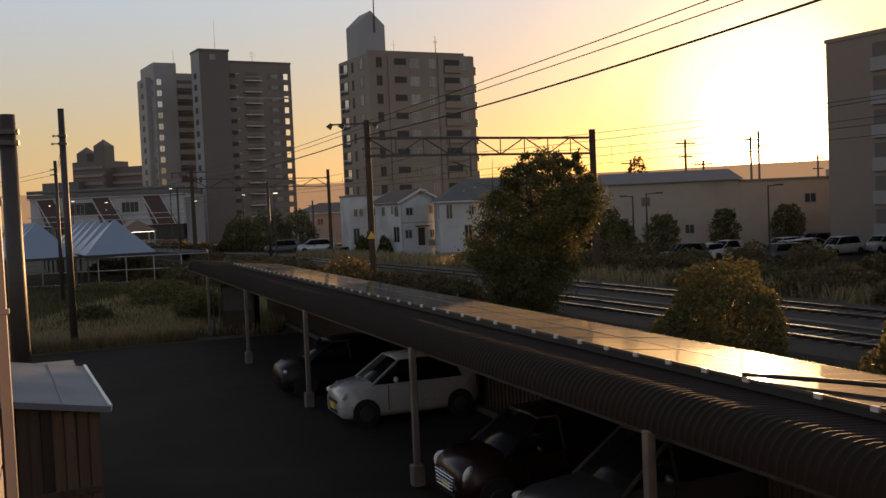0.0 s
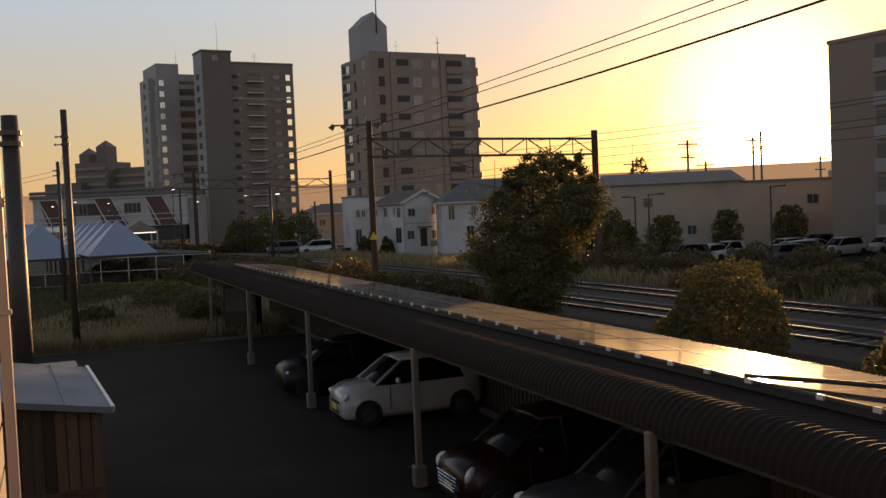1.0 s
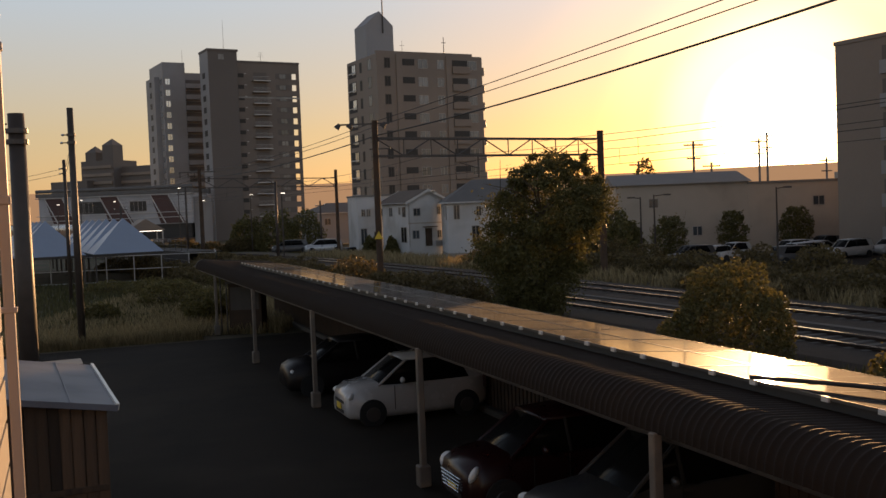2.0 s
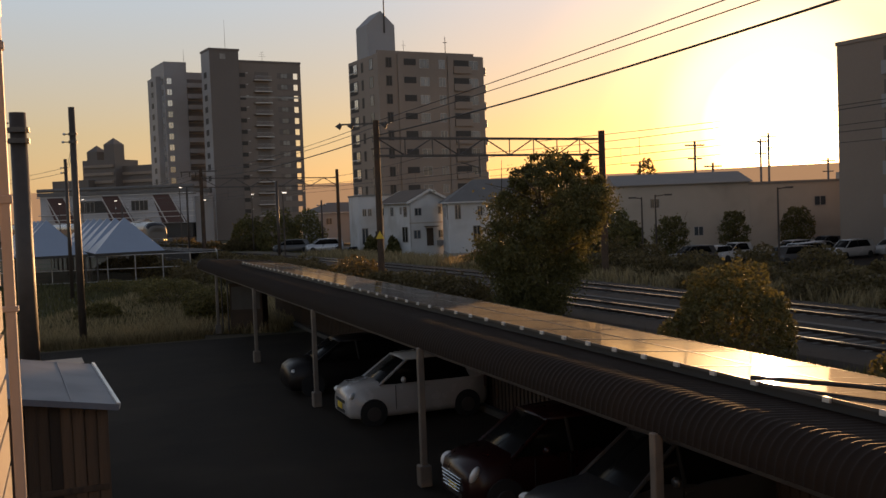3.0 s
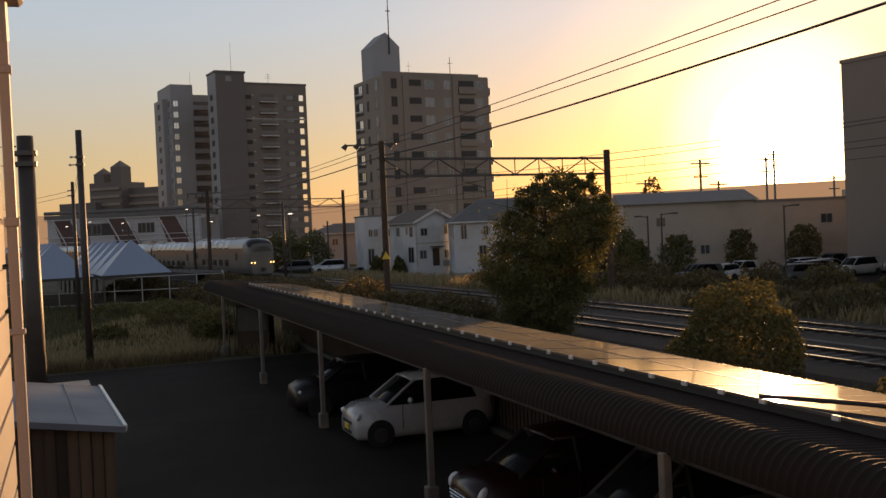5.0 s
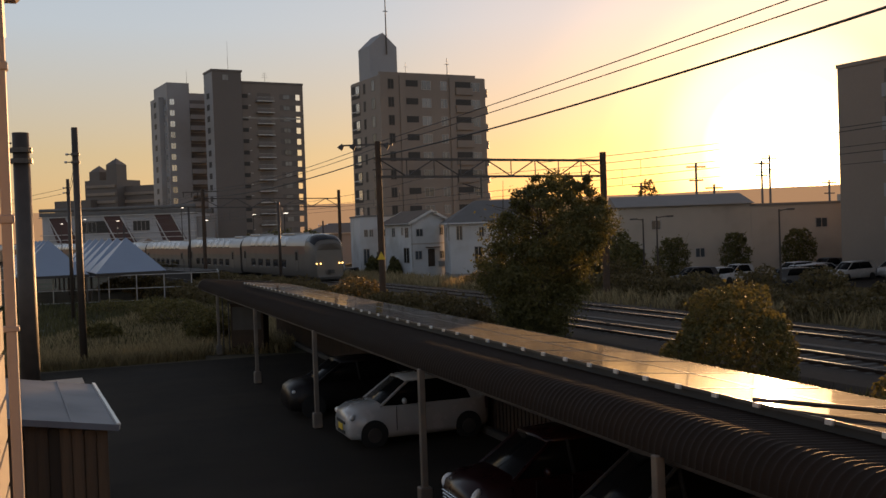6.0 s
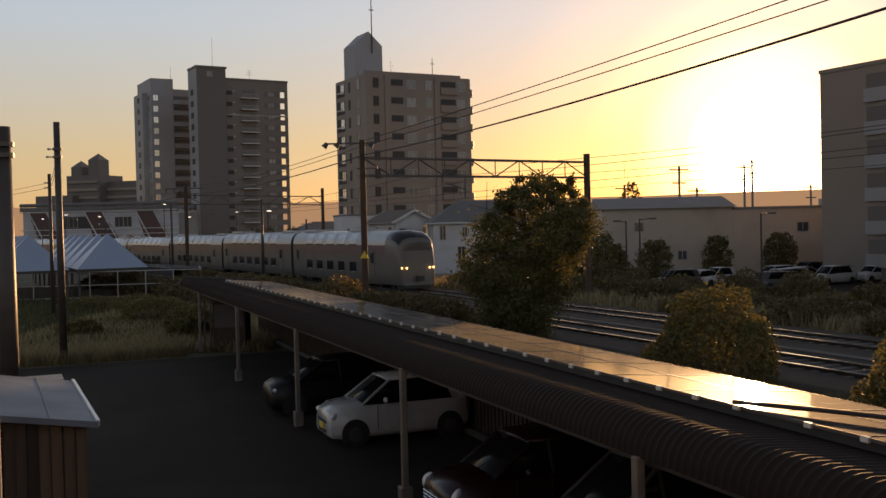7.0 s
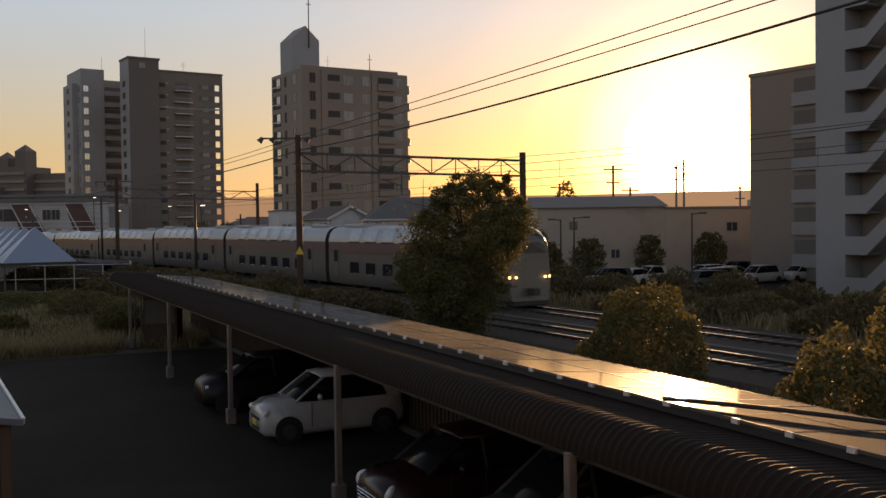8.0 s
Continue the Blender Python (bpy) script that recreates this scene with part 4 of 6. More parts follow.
def build_tower_two():
    b = thing("apartment_block", "ten-storey brown-tiled apartment block with a spired stair tower", "apartment block", pose(-10.85, 157, 0, 0, 0, GRID))
    part("wall", block(nb(), 19.2, 12.0, 29.4), "tile_brown", b)
    part("parapet", block(nb(), 17.4, 0.3, 29.9, 0, 0.02, 29.4), "tile_brown", b)
    part("roof_slab", block(nb(), 19.0, 11.8, 29.5, 0.1, 0.1, 29.401), "concrete", b)
    part("corner_pier", block(nb(), 1.3, 0.25, 29.4, -0.02, -0.25), "tile_brown", b)
    part("pier", block(nb(), 1.0, 0.22, 29.4, 3.4, -0.22), "tile_brown", b)
    part("pier", block(nb(), 1.0, 0.22, 29.4, 12.4, -0.22), "tile_brown", b)
    c = {}
    H = 2.88
    for f in range(10):
        z = 0.6 + H * f
        # main face
        facade_window(b, c, "m1", 1.0, 1.6, pose(1.9, -0.0, z + 0.7), "void", 0.1, "frame_dark")
        # thin dark sheets on the wall stand for the shade inside loggias
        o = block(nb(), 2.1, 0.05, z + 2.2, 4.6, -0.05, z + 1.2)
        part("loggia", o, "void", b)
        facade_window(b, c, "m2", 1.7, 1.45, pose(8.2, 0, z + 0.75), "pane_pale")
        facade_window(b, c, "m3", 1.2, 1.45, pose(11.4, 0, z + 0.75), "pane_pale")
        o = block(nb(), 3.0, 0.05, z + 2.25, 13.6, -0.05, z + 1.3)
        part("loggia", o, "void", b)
        o = block(nb(), 3.2, 0.35, z + 1.25, 13.5, -0.35, z + 0.1)
        part("balcony", o, "tile_brown", b)
        facade_window(b, c, "m2", 1.7, 1.45, pose(17.3, 0, z + 0.75), "pane_pale")
        # rounded bay at the far right corner
        bm = nb()
        rod(bm, (19.0, 1.2, z), (19.0, 1.2, z + 1.25), 1.15, seg=16)
        part("balcony", bm, "tile_brown", b)
        # left face
        facade_window(b, c, "s1", 1.3, 1.8, pose(0, 2.6, z + 0.6, 0, 0, -90), "pane_pale", 0.06, "frame_dark")
        facade_window(b, c, "s3", 0.8, 1.7, pose(0, 6.2, z + 0.6, 0, 0, -90), "void", 0.06, "frame_dark")
        # side loggia: its inner shade is a dark sheet on the wall
        part("side_loggia", block(nb(), 0.05, 3.2, z + 2.4, -0.05, 8.2, z + 0.25), "void", b, "flat dark panel painted as the shade of a side loggia")
        facade_window(b, c, "s2", 1.5, 1.6, pose(-0.055, 9.0, z + 0.7, 0, 0, -90), "pane_sky", 0.05)
        part("loggia_rail", block(nb(), 0.12, 3.2, z + 1.05, -0.18, 8.2, z + 0.9), "rail_white", b, "pale loggia rail")
    # spired stair tower on the roof
    s = part("stair_tower", block(nb(), 4.9, 4.8, 35.3, 1.6, 7.1, 29.4), "tile_grey", b)
    bm = nb()
    vs = [bm.verts.new(p) for p in ((1.6, 7.1, 35.3), (6.5, 7.1, 35.3), (6.5, 11.9, 35.3), (1.6, 11.9, 35.3), (4.05, 7.1, 37.6), (4.05, 11.9, 37.6))]
    for fc in ((0, 1, 4), (1, 2, 5, 4), (2, 3, 5), (3, 0, 4, 5), (0, 3, 2, 1)):
        bm.faces.new([vs[i] for i in fc])
    part("stair_tower_roof", bm, "tile_grey", b)
    for x, y, z0, h, r in ((4.6, 6.95, 34.0, 9.5, 0.14), (7.5, 6, 29.5, 3.2, 0.04), (14.8, 5, 29.5, 4.0, 0.09)):
        bm = nb()
        rod(bm, (x, y, z0), (x, y, z0 + h), r, r * 0.6, 6)
        rod(bm, (x - 0.4, y, z0 + h * 0.75), (x + 0.4, y, z0 + h * 0.75), r * 0.6, seg=5)
        part("antenna", bm, "steel_dark", b)
    for x in (8.2, 9.8, 13.8):
        part("roof_box", block(nb(), 1.4, 1.4, 30.4, x, 4.5, 29.5), "concrete", b)


def build_tower_one():
    b = thing("apartment_block", "fifteen-storey dark apartment block in three slabs", "apartment block", pose(-52.5, 250, 0, 0, 0, GRID + 2))
    c = {}
    H = 2.86
    part("wall", block(nb(), 14.75, 13, 43.1), "tile_umber", b, "dark brown slab with balconies")
    part("end_pier", block(nb(), 0.75, 0.5, 43.1, 16.05, 0), "tile_umber", b)
    part("end_top", block(nb(), 1.3, 0.5, 43.1, 14.75, 0, 41.2), "tile_umber", b)
    part("end_foot", block(nb(), 1.3, 0.5, 2.05, 14.75, 0, 0), "tile_umber", b)
    part("cornice", block(nb(), 16.9, 0.8, 43.6, -0.0, -0.15, 43.1), "tile_dark", b)
    part("core", block(nb(), 7.4, 7.0, 45.6, -7.4, -1.2), "tile_dark", b, "dark lift core")
    part("core_flank", block(nb(), 0.12, 7.0, 45.5, -7.52, -1.2), "tile_grey", b, "pale flank of the lift core")
    part("core_cap", block(nb(), 7.9, 7.4, 46.1, -7.65, -1.4, 45.6), "tile_dark", b)
    part("core_sign", block(nb(), 1.4, 0.1, 44.8, -4.8, -1.3, 43.5), "concrete", b)
    part("wall", block(nb(), 5.8, 14, 45.0, -14.3, 16.2), "tile_grey", b, "grey left slab")
    part("wall", block(nb(), 8.4, 12, 42.6, -8.5, 17.6), "tile_grey", b, "grey link slab")
    part("side_bay", block(nb(), 1.3, 9, 41.6, -15.6, 20.0), "tile_grey", b)
    part("belt", block(nb(), 16.8, 0.12, 34.6, 0, -0.12, 34.2), "concrete", b)
    for f in range(14):
        z = 1.3 + H * f
        balcony(b, c, "b1", 4.4, 1.3, pose(6.2, 0, z + 0.1), False)
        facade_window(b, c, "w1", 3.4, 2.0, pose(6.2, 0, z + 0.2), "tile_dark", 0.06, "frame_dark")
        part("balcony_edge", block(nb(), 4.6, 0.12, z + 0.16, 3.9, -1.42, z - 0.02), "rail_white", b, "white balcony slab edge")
        # flat strip darkened as if the windows lay back in shade
        part("recess", block(nb(), 4.3, 0.04, z + 2.15, 10.35, -0.04, z + 0.8), "tile_dark", b, "flat dark strip painted as the shade of set-back windows")
        facade_window(b, c, "w2", 1.9, 1.25, pose(12.2, -0.045, z + 0.82), "pane_pale", 0.06, "frame_dark")
        # openings at the outer edge through which the sky shows
        part("end_spandrel", block(nb(), 1.3, 0.3, z + 3.55, 14.75, 0.02, z + 2.2), "tile_umber", b)
        # shade in the stair openings, drawn as a dark sheet
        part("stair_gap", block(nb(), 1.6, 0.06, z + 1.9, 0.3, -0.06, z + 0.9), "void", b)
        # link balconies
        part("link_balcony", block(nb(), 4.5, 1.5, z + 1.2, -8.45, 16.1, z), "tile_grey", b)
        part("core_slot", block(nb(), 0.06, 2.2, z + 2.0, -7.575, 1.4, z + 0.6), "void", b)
        part("stair_light", block(nb(), 0.5, 0.1, z + 2.0, 2.1, -0.1, z + 1.86), "rail_white", b)
        # dark sheet for the shade between the link balconies
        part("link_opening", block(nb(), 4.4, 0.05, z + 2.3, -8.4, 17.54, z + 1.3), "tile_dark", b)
        # left side windows
        facade_window(b, c, "w5", 1.3, 1.6, pose(-13.1, 16.2, z + 0.7), "pane_sky")
        facade_window(b, c, "w3", 2.2, 1.6, pose(-14.3, 18.2, z + 0.7, 0, 0, -90), "pane_sky")
        facade_window(b, c, "w4", 2.4, 1.6, pose(-15.6, 24.0, z + 0.7, 0, 0, -90), "void")
    for x, y, z0, h in ((-2.0, 3, 46, 8.0), (8, 4, 43.6, 3.0), (-8, 20, 45, 4.0)):
        bm = nb()
        rod(bm, (x, y, z0), (x, y, z0 + h), 0.05, 0.025, 5)
        if h < 3.5:
            for k in range(3):
                rod(bm, (x - 0.9 + 0.2 * k, y, z0 + h * (0.6 + 0.17 * k)), (x + 0.9 - 0.2 * k, y, z0 + h * (0.6 + 0.17 * k)), 0.025, seg=5)
        part("antenna", bm, "steel_dark", b)


def build_right_blocks():
    b = thing("apartment_block", "six-storey brown apartment block against the low sun", "apartment block", pose(36.3, 93.1, 0, 0, 0, GRID))
    # its near corner is further along -y; the long side faces -x
    part("wall", block(nb(), 18, 22, 18.4, 0, -22), "tile_brown", b)
    part("parapet", block(nb(), 18.2, 22.2, 18.75, -0.1, -22.1, 18.4), "tile_brown", b)
    for f in range(6):
        z = 0.4 + 2.95 * f
        part("balcony", block(nb(), 0.3, 6.6, z + 1.2, -0.3, -11.6, z), "tile_grey", b)
        # loggia depth given only by a sheet in a shade-dark tile
        part("loggia", block(nb(), 0.05, 6.4, z + 2.5, -0.05, -11.5, z + 1.2), "tile_dark", b)
    b2 = thing("apartment_block", "tall grey apartment block with an outside zigzag stair", "apartment block", pose(32.3, 70.3, 0, 0, 0, GRID))
    part("wall", block(nb(), 14, 2.44, 34, 0, -2.44), "tile_grey", b2)
    part("wall", block(nb(), 12, 12, 34, 2.0, -14.44), "tile_grey", b2)
    part("stair_back", block(nb(), 0.1, 11.9, 34, 1.85, -14.4), "tile_brown", b2, "brown wall behind the stair")
    for f in range(12):
        z = -0.65 + 2.9 * f
        bm = nb()
        vs = []
        for x in (0.0, 0.16):
            vs.append([bm.verts.new((x, y, zz)) for y, zz in ((-2.44, z), (-4.1, z), (-7.6, z + 3.2), (-7.6, z + 4.5), (-4.1, z + 1.3), (-2.44, z + 1.3))])
        bm.faces.new(vs[0])
        bm.faces.new(vs[1][::-1])
        for k in range(6):
            bm.faces.new((vs[0][k], vs[0][k - 1], vs[1][k - 1], vs[1][k]))
        part("stair_parapet", bm, "tile_grey", b2, "pale stair parapet that bends upwards")
        part("landing", block(nb(), 1.6, 1.6, z + 0.16, 0.18, -4.05, z), "concrete", b2)
        part("stair_end", block(nb(), 1.8, 0.2, z + 2.9, 0.0, -7.85, z), "tile_grey", b2)
    w = thing("warehouse", "long beige low-pitched warehouse beyond the car park", "warehouse", pose(17.2, 103, 0, 0, 0, -4))
    part("wall", block(nb(), 13.5, 14, 6.4), "cream_wall", w)
    bm = nb()
    vs = [bm.verts.new(p) for p in ((-0.3, -0.4, 6.3), (13.8, -0.4, 6.3), (13.8, 14.4, 6.3), (-0.3, 14.4, 6.3), (-0.3, 7, 7.6), (13.8, 7, 7.6))]
    for fc in ((0, 1, 5, 4), (1, 2, 5), (2, 3, 4, 5), (3, 0, 4), (0, 3, 2, 1)):
        bm.faces.new([vs[i] for i in fc])
    part("roof", bm, "roof_grey", w)
    c = {}
    facade_window(w, c, "a", 1.0, 1.0, pose(3.8, 0, 3.9))
    facade_window(w, c, "a", 1.0, 1.0, pose(8.2, 0, 0.9))
    w = thing("warehouse", "flat-roofed brown warehouse beyond the car park", "warehouse", pose(30.6, 102, 0, 0, 0, -4))
    part("wall", block(nb(), 22, 14, 6.0), "cream_wall", w)
    part("parapet", block(nb(), 22.2, 14.2, 6.25, -0.1, -0.1, 6.0), "roof_grey", w)
    part("upper_block", block(nb(), 9.0, 10, 7.1, 12, 1.0, 6.25), "cream_wall", w)
    c = {}
    for x in (7, 17):
        facade_window(w, c, "a", 1.2, 1.0, pose(x, 0, 3.6))


def hip_house(name, label, m, w, d, h, rise, wall, wins, porch=False):
    o = thing(name, label, "house", m)
    part("wall", block(nb(), w, d, h), wall, o)
    bm = nb()
    e = 0.45
    r = min(w, d) / 2
    vs = [bm.verts.new(p) for p in ((-e, -e, h - 0.02), (w + e, -e, h - 0.02), (w + e, d + e, h - 0.02), (-e, d + e, h - 0.02), (r * 0.9, d / 2, h + rise), (w - r * 0.9, d / 2, h + rise))]
    for fc in ((0, 1, 5, 4), (1, 2, 5), (2, 3, 4, 5), (3, 0, 4), (0, 3, 2, 1)):
        bm.faces.new([vs[i] for i in fc])
    part("roof", bm, "roof_slate", o)
    part("eave", block(nb(), w + 2 * e, d + 2 * e, h, -e, -e, h - 0.16), "white_wall", o)
    part("base", block(nb(), w + 0.06, d + 0.06, -0.6, -0.03, -0.03, -1.5), "concrete", o)
    c = {}
    for k, (x, z, ww, hh) in enumerate(wins):
        facade_window(o, c, (ww, hh), ww, hh, pose(x, 0, z))
        facade_window(o, c, (ww, hh), ww, hh, pose(0, 1.2 + 2.4 * k, z, 0, 0, -90)) if 1.2 + 2.4 * k < d - 1 else None
    return o


def gable_house(m, w, d, h, rise):
    """A two-storey house with its gable to the railway, white verge boards, a porch and wall fittings."""
    o = thing("house", "white two-storey house with a low brown gable roof", "house", m)
    part("wall", block(nb(), w, d, h), "white_wall", o)
    bm = nb()
    a = [bm.verts.new(p) for p in ((0, 0, h), (w, 0, h), (w / 2, 0, h + rise), (0, d, h), (w, d, h), (w / 2, d, h + rise))]
    for f in ((0, 1, 2), (3, 5, 4), (0, 2, 5, 3), (1, 4, 5, 2), (0, 3, 4, 1)):
        bm.faces.new([a[i] for i in f])
    part("gable", bm, "white_wall", o)
    e, k = 0.5, rise / (w / 2)
    for sx in (-1, 1):
        bm = nb()
        x0, x1 = w / 2, w / 2 + sx * (w / 2 + e)
        z0, z1 = h + rise + 0.03, h - e * k + 0.03
        vs = [bm.verts.new((x, y, z + t)) for t in (0, 0.1) for x, z in ((x0, z0), (x1, z1)) for y in (-e, d + e)]
        for f in ((0, 1, 3, 2), (4, 6, 7, 5), (0, 4, 5, 1), (2, 3, 7, 6), (0, 2, 6, 4), (1, 5, 7, 3)):
            bm.faces.new([vs[i] for i in f])
        part("roof_slope", bm, "roof_tile", o, "brown tiled roof slope")
        for y in (-e - 0.04, d + e):
            bm = nb()
            vs = [bm.verts.new((x, yy, z + t)) for t in (-0.16, 0.13) for x, z in ((x0, z0), (x1, z1)) for yy in (y, y + 0.035)]
            for f in ((0, 1, 3, 2), (4, 6, 7, 5), (0, 4, 5, 1), (2, 3, 7, 6), (0, 2, 6, 4), (1, 5, 7, 3)):
                bm.faces.new([vs[i] for i in f])
            part("verge_board", bm, "rail_white", o, "white verge board")
        part("gutter", rod(nb(), (x1, -e, z1), (x1, d + e, z1), 0.06, seg=8), "frame", o)
    for x in (0.12, w - 0.12):
        part("downpipe", rod(nb(), (x, -0.06, 0), (x, -0.06, h - 0.1), 0.04, seg=6), "frame", o)
    part("belt", block(nb(), w + 0.04, 0.05, 2.75, -0.02, -0.05, 2.62), "cream_wall", o)
    c = {}
    for x, z, ww, hh in ((1.1, 3.5, 0.9, 0.9), (3.9, 3.6, 0.45, 0.9), (0.9, 0.9, 0.9, 1.0), (3.9, 0.9, 0.6, 0.9)):
        facade_window(o, c, (ww, hh), ww, hh, pose(x, -0.0, z))
    for y, z, ww, hh in ((1.0, 3.4, 0.9, 1.2), (2.2, 3.7, 0.45, 0.9), (4.6, 3.5, 0.9, 1.1), (1.2, 0.5, 1.5, 1.8)):
        facade_window(o, c, (ww, hh), ww, hh, pose(0, y, z, 0, 0, -90))
    part("door", bevelled(box(nb(), 2.1, 2.95, -0.06, -0.002, 0.05, 2.05), 0.01), "wood_dark", o, "dark entrance door")
    part("porch_roof", bevelled(box(nb(), 1.8, 3.3, -0.9, -0.003, 2.2, 2.3), 0.02), "roof_tile", o)
    for x in (3.35, 4.2):
        part("outdoor_unit", bevelled(box(nb(), x, x + 0.7, -0.45, -0.1, 0.0, 0.65), 0.03), "frame", o, "pale air-conditioner unit")
    part("dish", rod(nb(), (w / 2 + 0.5, -0.62, h + rise - 0.25), (w / 2 + 0.5, -0.58, h + rise - 0.2), 0.22, 0.24, 12), "rail_white", o, "white satellite dish")
    return o


def build_houses():
    z = 0.46
    o = thing("house", "white flat-roofed two-storey house beside the railway", "house", pose(-11.2, 119, z, 0, 0, 14))
    part("wall", block(nb(), 5.6, 8, 6.0), "white_wall", o)
    part("parapet", block(nb(), 5.8, 8.2, 6.2, -0.1, -0.1, 6.0), "roof_grey", o)
    c = {}
    for x in (0.7, 1.35, 2.9, 3.5):
        facade_window(o, c, "a", 0.5, 0.9, pose(x, 0, 3.6))
    facade_window(o, c, "b", 0.8, 1.0, pose(2.3, 0, 0.8))
    facade_window(o, c, "c", 0.8, 2.0, pose(0.7, 0, 0.2))
    gable_house(pose(-4.83, 112, z, 0, 0, GRID), 4.9, 7.0, 5.2, 1.2)
    hip_house("house", "pale house with a dark hip roof beside the tree", pose(-0.35, 106.5, z, 0, 0, 6), 10.5, 7.0, 4.9, 2.4, "white_wall",
              [(1.0, 3.0, 0.7, 1.6), (3.4, 3.3, 0.6, 1.1), (5.6, 3.3, 0.7, 1.1), (3.0, 0.4, 0.9, 1.9), (8.4, 3.2, 0.9, 1.1), (5.6, 0.7, 1.0, 1.2), (8.0, 0.6, 1.3, 1.8)])
    # far roofs between the towers
    hip_house("house", "distant grey house with a dark roof", pose(-24, 178, 0.4, 0, 0, 30), 12, 8, 4.2, 1.8, "tile_grey", [(2, 2.0, 1.2, 1.2)])


def build_station():
    s = thing("station_building", "white station hall with slanting dark-red bays", "station", pose(-96.5, 232, 0, 0, 0, -1))
    part("hall", block(nb(), 36, 14, 10.6, 0, 0, 3.4), "station_wall", s)
    part("roof_band", block(nb(), 37, 15, 11.5, -0.5, -0.5, 10.6), "roof_slate", s)
    # solid dark block in place of the shade beneath the hall
    part("undercroft", block(nb(), 35, 13, 3.4, 0.5, 0.5, 0), "void", s)
    for x in (1.5, 14.5, 26.5):
        bm = nb()
        vs = []
        for y in (-0.25, 0.05):
            vs.append([bm.verts.new(p) for p in ((x, y, 10.2), (x + 4.2, y, 10.2), (x + 8.0, y, 3.6), (x + 2.2, y, 3.6))])
        bm.faces.new(vs[0])
        bm.faces.new(vs[1][::-1])
        for k in range(4):
            bm.faces.new((vs[0][k], vs[0][k - 1], vs[1][k - 1], vs[1][k]))
        part("slanting_bay", bm, "red_wall", s, "dark red slanting bay")
        for dx in (0, 4.2):
            bm = nb()
            rod(bm, (x + dx, -0.3, 10.2), (x + dx + 3.4, -0.3, 3.6), 0.16, seg=6)
            part("strut", bm, "white_wall", s)
    c = {}
    for x in (9.5, 11.8, 22.5, 24.5):
        facade_window(s, c, "w", 2.0, 2.4, pose(x, -0.07, 6.6), "void")
    # dark ridge pipe, cornice rail and ledges along the hall
    for y, z, r in ((-0.2, 12.0, 0.42), (-0.7, 10.35, 0.1), (-0.4, 6.2, 0.08), (-0.4, 5.0, 0.08)):
        part("ledge_pipe", rod(nb(), (-0.5, y, z), (36.5, y, z), r, seg=8), "roof_slate" if r > 0.3 else "rail_white", s)
    part("window_band", block(nb(), 8.6, 0.06, 9.2, 9.0, -0.06, 6.4), "void", s, "dark window band")
    part("stair_wing", block(nb(), 2.2, 8, 9.6, 36, 2), "tile_grey", s)
    # platform canopy and shelter in front of the station
    p = thing("platform_shelter", "small platform shelter with a pitched roof", "shelter", pose(-51.5, 165, -0.1, 0, 0, 30))
    bm = nb()
    vs = [bm.verts.new(q) for q in ((-3.2, -2.4, 3.0), (3.2, -2.4, 3.0), (3.2, 2.4, 3.0), (-3.2, 2.4, 3.0), (0, -2.4, 4.9), (0, 2.4, 4.9))]
    for fc in ((0, 1, 4), (1, 2, 5, 4), (2, 3, 5), (3, 0, 4, 5), (0, 3, 2, 1)):
        bm.faces.new([vs[i] for i in fc])
    part("roof", bm, "tile_brown", p)
    for x in (-2.8, 2.8):
        for y in (-2, 2):
            part("post", box(nb(), x - 0.1, x + 0.1, y - 0.1, y + 0.1, 0, 3.0), "steel", p)
    part("lamp_strip", box(nb(), -2.6, 2.6, -2.3, -2.2, 2.82, 2.92), "lamp_glow", p, "lit lamp strip")
    # lit station lamps
    for x, y, z in ((-67.5, 170, 7.8), (-63.5, 170, 8.4), (-58.5, 172, 8.0), (-42.5, 155, 9.4), (-40.0, 160, 7.4), (-25.8, 128, 7.4), (-17.0, 100, 6.9), (-70.0, 160, 7.6)):
        q = thing("station_lamp", "lit lamp on a slim pole by the station", "street lamp", pose(x, y, -0.2))
        bm = nb()
        rod(bm, (0, 0, 0), (0, 0, z + 0.2), 0.09, 0.06, 8)
        part("pole", bm, "pole_dark", q)
        part("lamp_head", bevelled(box(nb(), -0.05, 0.36, -0.09, 0.09, z + 0.16, z + 0.23), 0.02), "lamp_glow", q, "lit lamp head")
    # buildings on the skyline behind the station
    for x, w, h, cap in ((-153, 17, 20, 0), (-141, 15, 27.5, 1), (-127, 24, 25.0, 0)):
        f = thing("distant_building", "dark apartment building far behind the station", "apartment block", pose(x, 380, 0, 0, 0, -19.5))
        part("wall", block(nb(), w, 14, h), "tile_dark", f)
        for k in range(int(h / 3.0)):
            part("balcony_band", block(nb(), w - 1.5, 0.6, 1.6 + 3.0 * k, 0.8, -0.6, 0.5 + 3.0 * k), "tile_brown", f)
        if cap:
            for cx, ch in ((0.6, 6.0), (8.6, 8.5)):
                part("turret", block(nb(), 4.8, 6, h + ch - 2.6, cx - 0.0, 2, h), "tile_dark", f)
                bm = nb()
                vs = [bm.verts.new(q) for q in ((cx, 2, h + ch - 2.6), (cx + 4.8, 2, h + ch - 2.6), (cx + 4.8, 8, h + ch - 2.6), (cx, 8, h + ch - 2.6), (cx + 2.4, 5, h + ch))]
                for fc in ((0, 1, 4), (1, 2, 4), (2, 3, 4), (3, 0, 4), (0, 3, 2, 1)):
                    bm.faces.new([vs[i] for i in fc])
                part("turret_roof", bm, "tile_dark", f)
    # ridge-shaped backdrop for the hazy bank along the horizon
    bm = nb()
    rng = random.Random(3)
    n = 90
    lo, hi, bk = [], [], []
